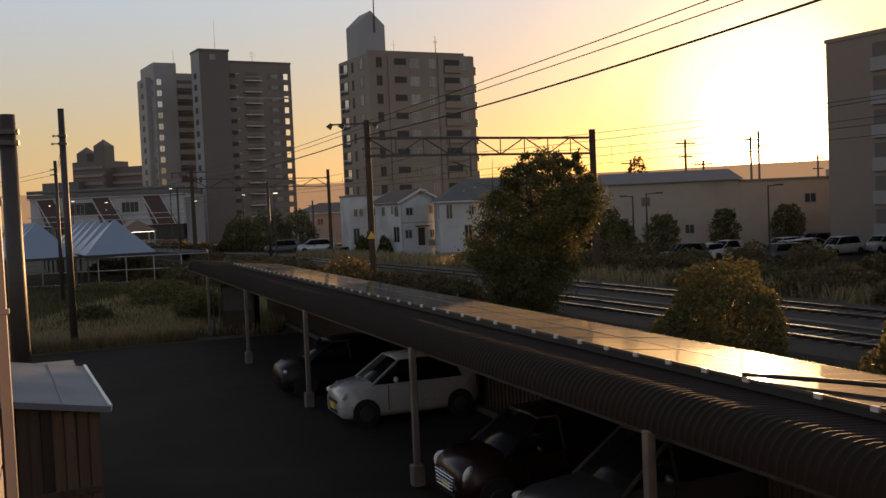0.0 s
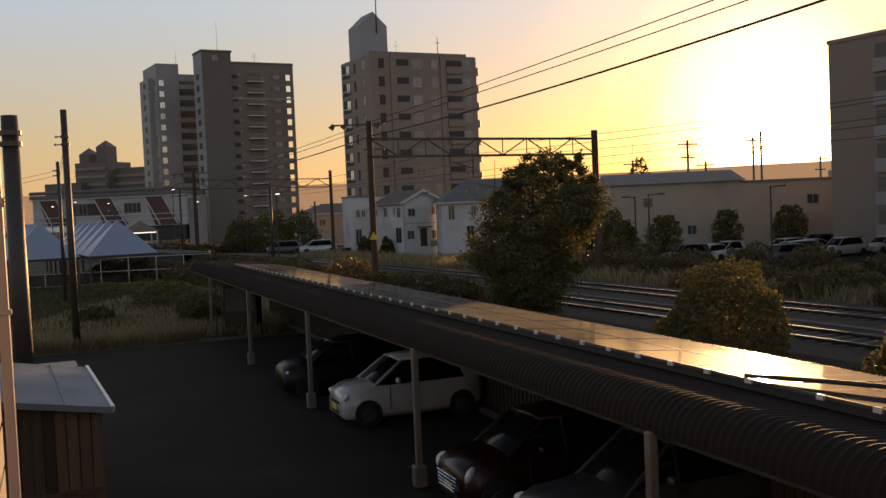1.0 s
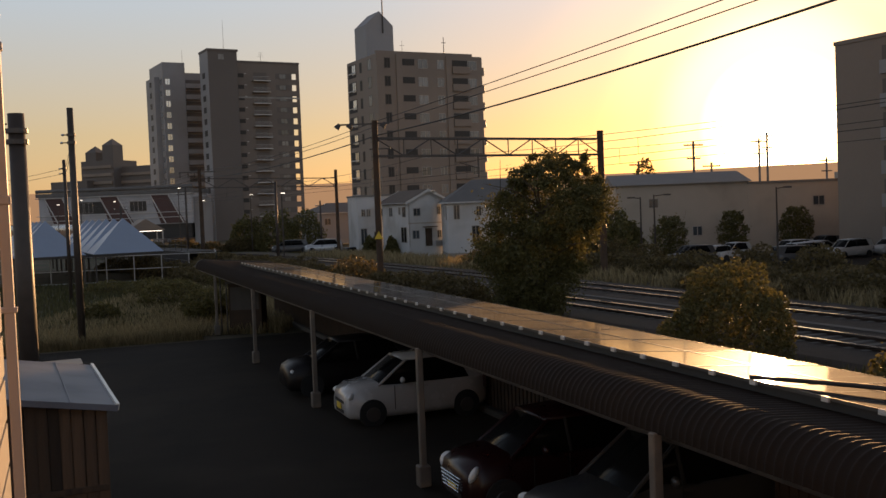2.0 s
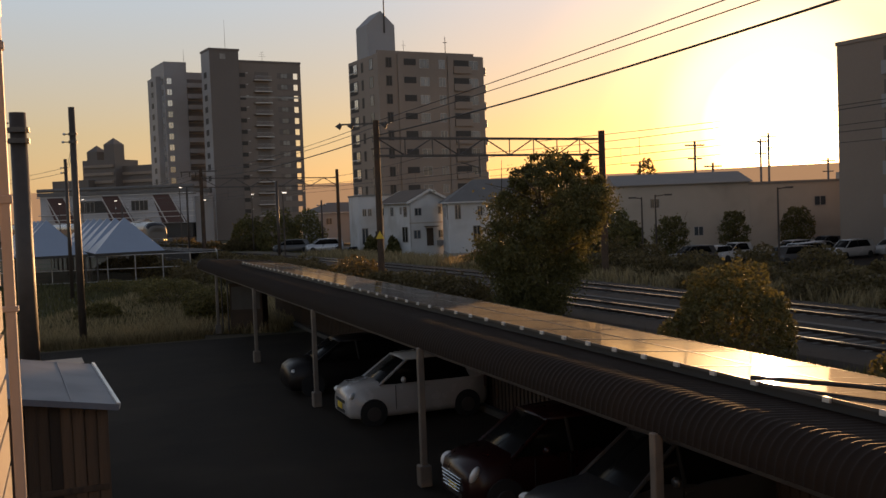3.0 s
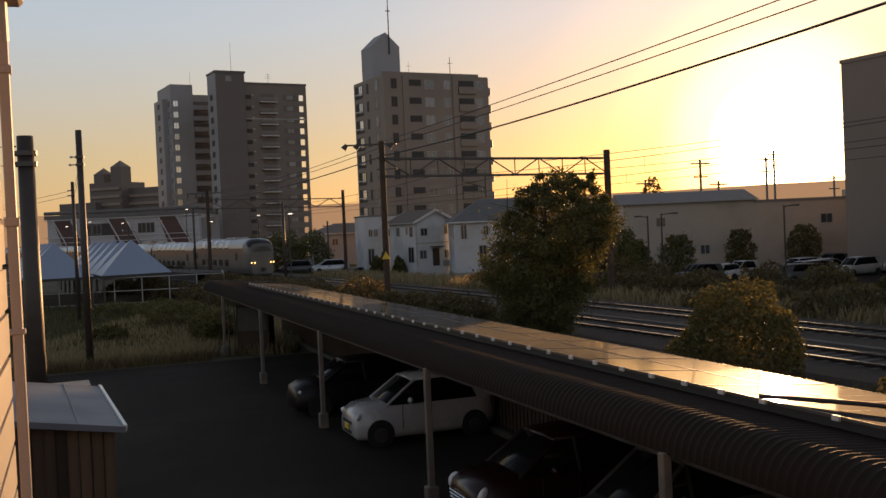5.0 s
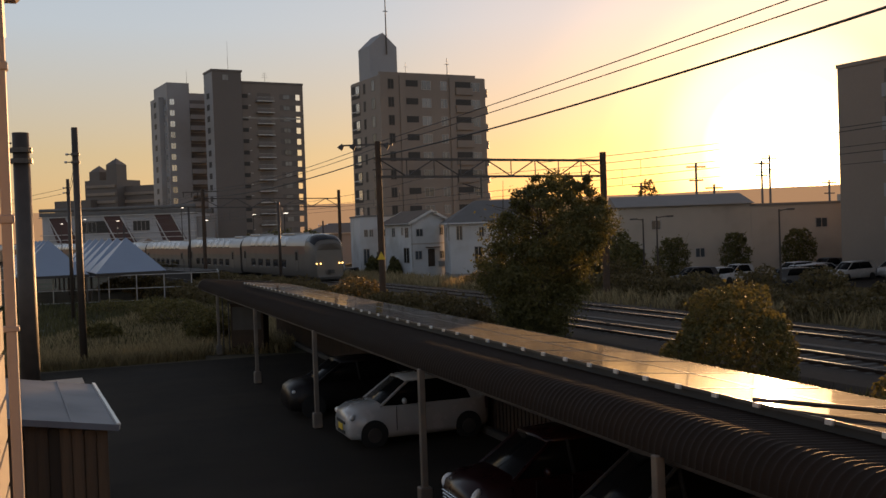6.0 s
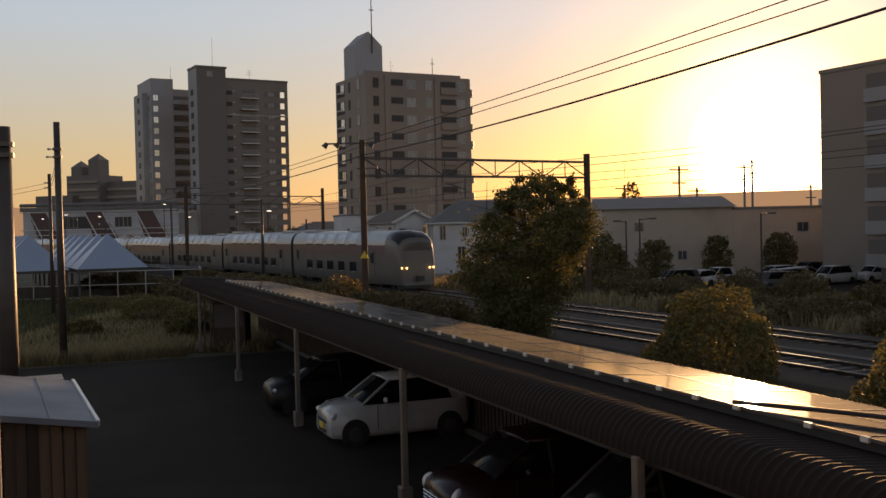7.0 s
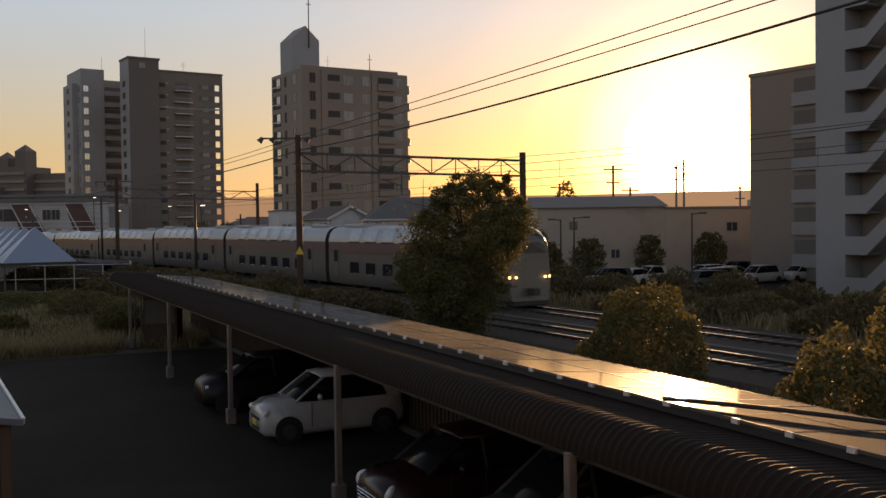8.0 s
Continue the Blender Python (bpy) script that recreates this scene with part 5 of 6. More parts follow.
    for i in range(n + 1):
        a = radians(-75 + 150 * i / n)
        r = 3900.0
        h = 112 + 16 * noise.noise(Vector((i * 0.13, 0, 0))) + 7 * noise.noise(Vector((i * 0.6, 3, 0)))
        lo.append(bm.verts.new((r * math.sin(a), r * math.cos(a), -5)))
        hi.append(bm.verts.new((r * math.sin(a) * 1.03, r * math.cos(a) * 1.03, h)))
    for i in range(n):
        bm.faces.new((lo[i], lo[i + 1], hi[i + 1], hi[i]))
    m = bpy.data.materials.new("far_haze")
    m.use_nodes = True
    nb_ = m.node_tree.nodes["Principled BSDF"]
    # the orange backlight in the haze is put in as emission
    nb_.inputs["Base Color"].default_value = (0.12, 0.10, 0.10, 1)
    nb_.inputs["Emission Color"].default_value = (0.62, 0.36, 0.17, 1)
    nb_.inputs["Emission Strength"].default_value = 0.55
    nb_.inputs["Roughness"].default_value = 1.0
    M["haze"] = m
    tagged(part("backdrop", bm, "haze", smooth_faces=True), "low hills and haze bank along the horizon as a glowing orange backdrop", "hills", kind="structure")


# ---- canopies, fence and yard things ----
def build_canopies():
    a = radians(26)
    du = Vector((-math.sin(a), math.cos(a), 0))
    dv = Vector((math.cos(a), math.sin(a), 0))
    start = Vector((-26.05, 78.5, 0))
    for row in range(2):
        for k in range(6):
            p = start + du * (5.4 * k) - dv * (5.75 * row * 1.0)
            c = thing("cycle_canopy", "pyramid canopy roof of pale blue sheet on posts", "canopy", Matrix.Translation(p) @ pose(0, 0, 0, 0, 0, 26), group="row of canopies")
            bm = nb()
            e = 2.62
            vs = [bm.verts.new(q) for q in ((-e, -e, 2.3), (e, -e, 2.3), (e, e, 2.3), (-e, e, 2.3), (0, 0, 5.0))]
            for f in ((0, 1, 4), (1, 2, 4), (2, 3, 4)):
                bm.faces.new([vs[i] for i in f])
            part("roof", bm, "canvas_blue", c)
            # left face coloured paler for the sky light it catches
            bm = nb()
            vs = [bm.verts.new(q) for q in ((-e, e, 2.3), (-e, -e, 2.3), (0, 0, 5.0))]
            bm.faces.new(vs)
            part("roof_side", bm, "canvas_lit", c)
            for x0, x1, y0, y1 in ((-e, e, -e, -e + 0.12), (-e, e, e - 0.12, e), (-e, -e + 0.12, -e + 0.12, e - 0.12), (e - 0.12, e, -e + 0.12, e - 0.12)):
                part("eave_beam", box(nb(), x0, x1, y0, y1, 2.1, 2.3), "void", c)
            for x in (-2.45, 2.45):
                for y in (-2.45, 2.45):
                    part("post", box(nb(), x - 0.06, x + 0.06, y - 0.06, y + 0.06, 0, 2.1), "steel_dark", c)
    f = thing("mesh_fence", "galvanised mesh fence round the canopies", "fence")
    pts = [Vector((-37, 74.9, 0)), Vector((-18.3, 76.6, 0)), Vector((-20.2, 84.0, 0))]
    for p, q in zip(pts, pts[1:]):
        n = max(2, int((q - p).length / 2.0))
        for i in range(n + 1):
            o = p.lerp(q, i / n)
            bm = nb()
            rod(bm, o, o + Vector((0, 0, 2.1)), 0.045, seg=6)
            part("fence_post", bm, "steel", f)
        for z in (0.1, 1.05, 2.07):
            bm = nb()
            rod(bm, p + Vector((0, 0, z)), q + Vector((0, 0, z)), 0.035, seg=5)
            part("fence_rail", bm, "steel", f)
        bm = nb()
        m = int((q - p).length / 0.22)
        for i in range(m):
            o = p.lerp(q, i / m)
            rod(bm, o + Vector((0, 0, 0.1)), o + Vector((0, 0, 2.07)), 0.006, seg=3, caps=False)
        part("mesh", bm, "steel_dark", f)
    # shack at the yard's end
    k = thing("storage_shack", "dark box shack with a pale panel at the yard end", "shack", pose(-9.35, 40.9, 0, 0, 0, 2))
    part("body", bevelled(box(nb(), 0, 1.35, 0, 1.4, 0, 2.05), 0.02), "wood_dark", k)
    part("upper_panel", box(nb(), 0.08, 1.25, -0.03, 0.0, 0.95, 1.9), "sleeper", k, "grey upper panel")
    part("roof", box(nb(), -0.1, 1.45, -0.12, 1.5, 2.05, 2.12), "sleeper", k)
    for x in (-0.06, -0.3):
        bm = nb()
        rod(bm, (x, -0.1, 0), (x, -0.1, 2.3), 0.03, seg=6)
        part("post", bm, "steel_dark", k)
    r = thing("gate_rail", "grey metal barrier beside the yard", "barrier", pose(-17.2, 33.5, 0, 0, 0, 10))
    for x in (-2.2, 0):
        bm = nb()
        rod(bm, (x, 0, 0), (x, 0, 2.6), 0.04, seg=6)
        part("post", bm, "steel", r)
    for z in (1.1, 2.0, 2.5):
        bm = nb()
        rod(bm, (-2.2, 0, z), (0, 0, z), 0.03, seg=6)
        part("rail", bm, "steel", r)


# ---- plants ----
def build_tree(x, y, height, width, name, label, seed, leaf="leaf", n=26000, size=0.085, trunk=0.16, low=0.12, shape=None):
    rng = np.random.default_rng(seed)
    z0 = ground_z(x, y) - 0.03
    t = thing(name, label, "tree" if "tree" in name else "bush", pose(x, y, z0))
    h, r = height - z0, width / 2
    bm = nb()
    rod(bm, (0, 0, 0), (0.1, 0.05, h * 0.5), trunk, trunk * 0.6, 9)
    rod(bm, (0.1, 0.05, h * 0.5), (0.0, 0.1, h * 0.85), trunk * 0.6, trunk * 0.2, 7)
    tips = []
    for i in range(16):
        a = rng.uniform(0, 6.28)
        f = rng.uniform(0.18, 0.8)
        st = Vector((0.1 * f, 0.1 * f, h * f * 0.9))
        ln = r * rng.uniform(0.5, 0.9) * (1.1 - 0.4 * f)
        en = st + Vector((math.cos(a) * ln, math.sin(a) * ln, h * rng.uniform(0.05, 0.2)))
        rod(bm, st, en, trunk * 0.4, trunk * 0.12, 6)
        tips.append(en)
        for k in range(2):
            e2 = en + Vector((rng.normal() * 0.4 * r * 0.6, rng.normal() * 0.4 * r * 0.6, abs(rng.normal()) * 0.12 * h))
            rod(bm, en, e2, trunk * 0.14, trunk * 0.05, 5)
            tips.append(e2)
    part("trunk", bm, "bark", t)
    # clumps of leaves with an uneven outline
    def spread(f):
        """Sideways shift and radius of the crown at a share of its height."""
        if shape:
            zs = [q[0] for q in shape]
            return np.interp(f, zs, [q[1] for q in shape]), np.interp(f, zs, [q[2] for q in shape])
        return 0.0, r * (0.50 + 0.50 * math.sin(min(1, (f - low) / (1 - low) * 0.95 + 0.08) * 3.1))

    nc = 230
    cl = []
    while len(cl) < nc:
        f = rng.uniform(low, 0.97)
        cx, wr = spread(f)
        a, q = rng.uniform(0, 6.28), math.sqrt(rng.uniform(0.05, 1.0))
        cl.append((cx + math.cos(a) * wr * q * 0.93, math.sin(a) * wr * q, h * f))
    for k in range(80):
        f, a = rng.uniform(0.25, 0.985), rng.uniform(0, 6.28)
        cx, wr = spread(f)
        q = wr * rng.uniform(0.86, 1.03)
        cl.append((cx + math.cos(a) * q, math.sin(a) * q, h * f))
    nc = len(cl)
    cl = np.array(cl)
    rad = rng.uniform(0.07, 0.19, nc) * r * np.where(cl[:, 2] > 0.75 * h, 0.6, 1.0)
    rad[-80:] *= 0.7
    pick = rng.integers(0, nc, n)
    off = rng.normal(size=(n, 3))
    off /= np.linalg.norm(off, axis=1, keepdims=True)
    off *= (rng.uniform(0.1, 1.0, (n, 1)) ** 0.6) * rng.choice((1.0, 1.0, 1.25, 1.7), (n, 1))
    off[:, 2] *= 0.8
    # each clump is drawn out along its own twig
    axis = rng.normal(size=(nc, 3))
    axis /= np.linalg.norm(axis, axis=1, keepdims=True)
    along = (off * axis[pick]).sum(1, keepdims=True)
    off += axis[pick] * along * 0.8
    c = cl[pick] + off * rad[pick][:, None] * 1.35
    c[:, 2] = np.maximum(c[:, 2], 0.05)
    quads("crown", leaves(rng, c, size), leaf, t)
    return t


def build_bush(x, y, rx, ry, top, name, label, seed, n=9000, size=0.06, leaf="vine", z0=None, turn=0.0):
    """A mounded bush: leaves over an uneven dome, with twigs."""
    rng = np.random.default_rng(seed)
    z0 = ground_z(x, y) - 0.03 if z0 is None else z0
    b = thing(name, label, "bush", pose(x, y, z0, 0, 0, turn))
    h = top - z0
    a, u = rng.uniform(0, 6.283, n), rng.uniform(0.0, 1.0, n)
    el = np.arcsin(u)
    d = np.stack([np.cos(a) * np.cos(el), np.sin(a) * np.cos(el), np.sin(el)], 1)
    bump = np.array([noise.noise(Vector(q) * 2.1 + Vector((seed, 0, 0))) * 0.22 + noise.noise(Vector(q) * 6.0) * 0.13 for q in d])
    rr = (1 + bump) * (1 - 0.30 * rng.uniform(0, 1, n) ** 2.2)
    stray = rng.uniform(0, 1, n) > 0.985
    rr[stray] *= rng.uniform(1.03, 1.14, stray.sum())
    flat = 1 - 0.15 * (1 - u)
    c = d * rr[:, None] * np.array([rx, ry, h]) * np.stack([flat, flat, np.ones(n)], 1)
    quads("leaves", leaves(rng, c, size), leaf, b)
    bm = nb()
    # inner dark mass of twigs
    for i in range(60):
        q = Vector(d[i]) * rr[i] * 0.9
        rod(bm, (0, 0, 0.02), (q.x * rx, q.y * ry, q.z * h), 0.02, 0.006, 4, caps=False)
    part("branch_core", bm, "bark", b)
    return b


def grass(name, label, n, sampler, hmin, hmax, material, seed, wid=0.02):
    rng = np.random.default_rng(seed)
    out = []
    while len(out) < n:
        x, y = sampler(rng)
        z = ground_z(x, y) - 0.04
        h = rng.uniform(hmin, hmax)
        a = rng.uniform(0, 6.283)
        bx, by = math.cos(a) * wid, math.sin(a) * wid
        lx, ly = rng.normal() * 0.28 * h, rng.normal() * 0.28 * h
        out.append([(x - bx, y - by, z), (x + bx, y + by, z), (x + bx * 0.7 + lx * 0.5, y + by * 0.7 + ly * 0.5, z + h * 0.6), (x + lx, y + ly, z + h)])
    return tagged(quads(name, np.array(out), material), label, "grass", kind="stuff")


def build_plants():
    build_tree(3.32, 37.6, 6.8, 4.75, "tree", "leafy green tree between carport and tracks", 5, n=70000, size=0.056, low=0.05,
               shape=((0.05, -0.45, 1.1), (0.19, -0.4, 1.5), (0.29, -0.2, 1.8), (0.38, -0.36, 2.0), (0.51, -0.15, 2.05), (0.60, 0.13, 2.3), (0.68, 0.5, 2.2), (0.77, 0.57, 1.95), (0.85, 0.6, 1.6), (0.93, 0.62, 1.45), (1.0, 0.9, 0.7)))
    build_bush(7.0, 25.6, 1.95, 1.8, 3.05, "vine_bush", "round vine-covered bush behind the carport", 11, n=16000, size=0.055)
    build_bush(8.9, 18.5, 1.3, 1.3, 2.55, "bush", "leafy bush behind the carport at its near end", 12, n=7000, size=0.06)
    build_bush(11.2, 19.5, 1.5, 1.3, 3.5, "bush", "green shrub beside the tracks in sunlight", 13, n=7000, size=0.06)
    # bushes on the near side of the line
    rng = random.Random(2)
    for i in range(14):
        p, h = track(41 + 3.3 * i, -9.6 + rng.uniform(-0.7, 0.7))
        build_bush(p.x, p.y, rng.uniform(1.7, 2.4), rng.uniform(1.4, 2.0), rng.uniform(1.7, 2.35) if i < 9 else rng.uniform(1.3, 1.9), "bush", "brownish scrub bush beside the railway", 20 + i, n=3600, size=0.09, leaf="scrub")
    for i in range(10):
        p, h = track(70 + 3.4 * i, -13.5 + rng.uniform(-1.5, 1.2))
        build_bush(p.x, p.y, rng.uniform(1.6, 2.4), rng.uniform(1.4, 2.0), rng.uniform(1.0, 1.7), "bush", "low weedy bush before the platform", 140 + i, n=2200, size=0.1, leaf="scrub")
    for i in range(9):
        p, h = track(14 + 6.5 * i, 6.5 + rng.uniform(-0.6, 1.2))
        build_bush(p.x, p.y, rng.uniform(2.6, 4.0), rng.uniform(1.8, 2.8), rng.uniform(1.4, 2.2), "bush", "low brown scrub beyond the far track", 40 + i, n=2800, size=0.11, leaf="scrub")
    # extra shrubs, added to cover ground the low sun lights too brightly
    for k in range(6):
        build_bush(-38.0 + 3.4 * k, 126 + 1.1 * k, 2.6, 1.6, 1.7 + 0.3 * math.sin(2.1 * k), "bush", "added shrub that hides sunlit ground by the far platform road", 180 + k, n=2200, size=0.13, leaf="scrub")
    # long clipped hedge before the car park
    for i in range(16):
        p = uv(2 + 5.0 * i, 37.0 + 0.4 * math.sin(i))
        build_bush(p.x, p.y, 3.0, 1.3, 1.75 + 0.25 * math.sin(i * 1.7), "hedge", "dark hedge before the car park", 60 + i, n=2400, size=0.12, turn=HDEG + 90, leaf="scrub")
    for x, y, top, rx in ((11.2, 76, 4.2, 2.8), (14.6, 84, 3.6, 2.0), (-22.5, 128, 5.2, 3.2), (-18.6, 126, 5.0, 3.0), (-27.0, 131, 4.6, 2.6), (-9.5, 116.0, 1.7, 1.2), (-6.9, 114.2, 1.5, 1.0)):
        build_bush(x, y, rx, rx, top, "round_tree", "dark rounded tree beside buildings", int(abs(x) * 10), n=3400, size=0.17, leaf="leaf")
    for k, (x, y, top, w) in enumerate(((20.8, 95, 3.2, 3.4), (27.5, 97, 3.4, 2.8), (34.0, 98, 3.6, 3.2), (43.5, 88, 4.4, 4.2))):
        build_tree(x, y, top, w, "small_tree", "small dark tree before the warehouse wall", 300 + k, n=5000, size=0.1, trunk=0.08)
    build_tree(26.3, 135, 10.6, 4.0, "tree", "distant tree above the warehouse roof", 77, n=7000, size=0.1,
               shape=((0.1, 0, 1.6), (0.6, 0, 1.9), (0.8, 0.2, 1.5), (0.9, 0.3, 0.9), (1.0, 0.4, 0.3)))
    # weeds in the plot before the canopies

    def plot(r):
        return (-20 + 13 * r.uniform() - 0.0, 40.5 + 33 * r.uniform() ** 1.2)

    def strip(r):
        p = uv(40.3 + 3.0 * r.uniform() ** 1.6, -4 + 9 * r.uniform())
        return (p.x, p.y)

    def plot_left(r):
        return (-34 + 20 * r.uniform(), 42 + 32 * r.uniform())

    grass("dry_grass", "dry straw-coloured grass along the yard", 9000, strip, 0.15, 0.7, "grass_dry", 1)
    grass("dry_grass", "dry grass and weeds on the waste plot", 30000, plot, 0.15, 0.55, "grass_dry", 2, 0.03)
    grass("weeds", "green weeds on the waste plot", 12000, plot_left, 0.15, 0.5, "grass_green", 3, 0.05)
    for i, (x, y, r, t) in enumerate(((-15.5, 54, 2.2, 1.5), (-12.5, 50, 1.6, 1.2), (-18.5, 62, 2.6, 1.1), (-14.0, 66, 2.6, 1.5), (-22.5, 66, 2.6, 0.8), (-11.4, 45.5, 1.2, 1.1), (-17.0, 47.0, 1.3, 0.9))):
        build_bush(x, y, r, r * 0.8, t, "bush", "low weedy shrub on the waste plot", 100 + i, n=3500, size=0.07)

    def line_side(r):
        p, h = track(5 + 75 * r.uniform(), -8.0 - 2.8 * r.uniform())
        return (p.x, p.y)

    def far_side(r):
        p, h = track(0 + 100 * r.uniform(), 3.2 + 5 * r.uniform())
        return (p.x, p.y)

    grass("trackside_grass", "rough grass beside the railway", 18000, line_side, 0.08, 0.4, "grass_green", 4, 0.03)
    grass("trackside_grass", "rough dry grass beyond the railway", 14000, far_side, 0.2, 0.8, "grass_dry", 5, 0.04)


# ---- cars ----
def loft(bm, sections):
    """Joins rings of equal length."""
    rings = [[bm.verts.new(p) for p in s] for s in sections]
    n = len(rings[0])
    for a, b in zip(rings, rings[1:]):
        for i in range(n):
            bm.faces.new((a[i], a[(i + 1) % n], b[(i + 1) % n], b[i]))
    bm.faces.new(rings[0][::-1])
    bm.faces.new(rings[-1])
    return bm


def ring(x, w, z0, z1, tuck=0.0, rnd=0.12):
    """A rounded cross-section at x: half-width w, from z0 to z1, the top drawn in by tuck."""
    wt = w - tuck
    r = min(rnd, (z1 - z0) * 0.45)
    return [(x, -w + 0.05, z0), (x, -w, z0 + r), (x, -(w * 0.4 + wt * 0.6), z1 - r), (x, -wt + r * 0.7, z1), (x, 0, z1 + 0.02),
            (x, wt - r * 0.7, z1), (x, (w * 0.4 + wt * 0.6), z1 - r), (x, w, z0 + r), (x, w - 0.05, z0)]


def car(name, label, m, paint, length=3.4, width=1.475, height=1.5, style="hatch", detail=True, group="", lamp=(1.25, 0.62)):
    """A car nose along -x at x = 0; wheels stand on z = 0."""
    c = thing(name, label, "car", m, group)
    w, L, hb = width / 2, length, height * 0.60
    if style == "van":
        hood, screen0, screen1, rear0, rear1 = 0.50, 0.55, 1.15, L - 0.25, L - 0.05
        hh = 0.98
    elif style == "estate":
        hood, screen0, screen1, rear0, rear1 = 1.0, 1.05, 1.85, L - 0.35, L - 0.05
        hh = 0.92
    else:
        hood, screen0, screen1, rear0, rear1 = 0.82, 0.76, 1.45, L - 0.30, L - 0.05
        hh = 0.95
    bm = nb()
    secs = [ring(0.0, w * 0.74, 0.26, 0.66, 0.03), ring(0.06, w * 0.88, 0.20, 0.76, 0.04), ring(0.26, w * 0.97, 0.18, hh * 0.93, 0.10), ring(hood, w, 0.18, hh, 0.09),
            ring(L * 0.45, w, 0.18, hb + 0.05, 0.05), ring(L - 0.5, w, 0.19, hb + 0.08, 0.06), ring(L - 0.1, w * 0.96, 0.24, hb + 0.06, 0.08), ring(L, w * 0.86, 0.32, hb - 0.05, 0.10)]
    part("body", loft(bm, secs), paint, c, smooth_faces=True)
    bm = nb()

    def slab(x, ww, z0, z1, t):
        return [(x, -ww, z0), (x, -ww + t, z1), (x, 0, z1 + 0.025), (x, ww - t, z1), (x, ww, z0)]
    zt = height - 0.03
    secs = [slab(screen0, w * 0.84, hh - 0.08, hh - 0.02, 0.03), slab(screen1, w * 0.90, hh - 0.05, zt - 0.03, 0.14), slab(L * 0.62, w * 0.92, hb, zt, 0.13), slab(rear0, w * 0.9, hb, zt - 0.05, 0.13), slab(rear1, w * 0.86, hb, hb + 0.12, 0.04)]
    part("cabin_glass", loft(bm, secs), "car_glass", c, "dark windows", True)
    # roof panel and pillars
    bm = nb()

    def cap(x, ww, z):
        return [(x, -ww, z - 0.05), (x, -ww + 0.05, z + 0.012), (x, 0, z + 0.045), (x, ww - 0.05, z + 0.012), (x, ww, z - 0.05)]
    part("roof", loft(bm, [cap(screen1 - 0.06, w * 0.76, zt - 0.03), cap(L * 0.62, w * 0.80, zt), cap(rear0 + 0.04, w * 0.78, zt - 0.045)]), paint, c, smooth_faces=True)
    for s in (-1, 1):
        for x0, x1, za, zb, mt in ((screen0 - 0.02, screen1, hh - 0.05, zt - 0.05, paint), (L * 0.53, L * 0.515, hb, zt - 0.04, "tyre"), (rear1 - 0.12, rear0 + 0.02, hb, zt - 0.07, paint)):
            bm = nb()
            rod(bm, (x0, s * w * 0.91, za), (x1, s * w * 0.78, zb), 0.032, seg=6)
            part("pillar", bm, mt, c)
    for s in (-1, 1):
        bm = nb()
        q = [(L * 0.87, w * 0.925, hb - 0.02), (L * 0.80, w * 0.80, zt - 0.06), (rear0 + 0.05, w * 0.785, zt - 0.06), (rear1 - 0.02, w * 0.885, hb - 0.02)]
        a = [bm.verts.new((x, s * y, z)) for x, y, z in q]
        b = [bm.verts.new((x, s * (y + 0.02), z)) for x, y, z in q]
        bm.faces.new(a)
        bm.faces.new(b[::-1])
        for k in range(4):
            bm.faces.new((a[k], a[k - 1], b[k - 1], b[k]))
        part("quarter_panel", bm, paint, c)
    # wheels
    for x in (L * 0.17, L * 0.84):
        for s in (-1, 1):
            bm = nb()
            rod(bm, (x, s * (w - 0.15), 0.27), (x, s * (w + 0.012), 0.27), 0.27, seg=20)
            tyre = part("wheel", bm, "tyre", c)
            if detail:
                bm = nb()
                rod(bm, (x, s * (w + 0.005), 0.27), (x, s * (w + 0.022), 0.27), 0.175, 0.16, seg=14)
                part("rim", bm, "steel_dark", tyre, "grey wheel cover")
            bm = nb()
            rod(bm, (x, s * (w - 0.16), 0.29), (x, s * (w + 0.004), 0.29), 0.32, seg=20)
            part("wheel_arch", bm, "tyre", c)
    for s in (-1, 1):
        bm = nb()
        bmesh.ops.create_uvsphere(bm, u_segments=12, v_segments=8, radius=0.14, matrix=pose(0.14, s * w * 0.76, 0.69) @ pose(0, 0, 0, 0, 25, s * 38) @ Matrix.Diagonal((0.5, lamp[0], lamp[1], 1)))
        part("headlamp", bm, "lens", c, "clear headlamp", True)
        if detail:
            bm = nb()
            bmesh.ops.create_uvsphere(bm, u_segments=10, v_segments=6, radius=0.1, matrix=pose(screen1 - 0.18, s * (w + 0.09), hb + 0.10) @ Matrix.Diagonal((0.6, 1.0, 0.75, 1)))
            part("door_mirror", bm, paint, c, smooth_faces=True)
            bm = nb()
            box(bm, L * 0.52, L * 0.52 + 0.14, s * w - 0.02, s * w + 0.02, hb - 0.12, hb - 0.085)
            part("door_handle", bm, paint, c)
            for x in (screen1 - 0.35, L * 0.51):
                bm = nb()
                box(bm, x, x + 0.012, s * (w - 0.004) - 0.008, s * (w - 0.004) + 0.008, 0.33, hb - 0.02)
                part("door_seam", bm, "tyre", c)
        bm = nb()
        box(bm, L - 0.09, L - 0.02, s * w * 0.86 - 0.05, s * w * 0.86 + 0.05, 0.62, 0.92)
        part("tail_lamp", bm, "red_wall", c)
    if detail:
        part("grille", bevelled(box(nb(), -0.015, 0.03, -0.36, 0.36, 0.50, 0.57), 0.01), "tyre", c)
        part("lower_grille", bevelled(box(nb(), -0.005, 0.05, -0.34, 0.34, 0.27, 0.36), 0.01), "tyre", c)
        part("number_plate", bevelled(box(nb(), -0.03, -0.01, -0.165, 0.165, 0.36, 0.50), 0.005), "yellow", c, "plain yellow plate")
    return c


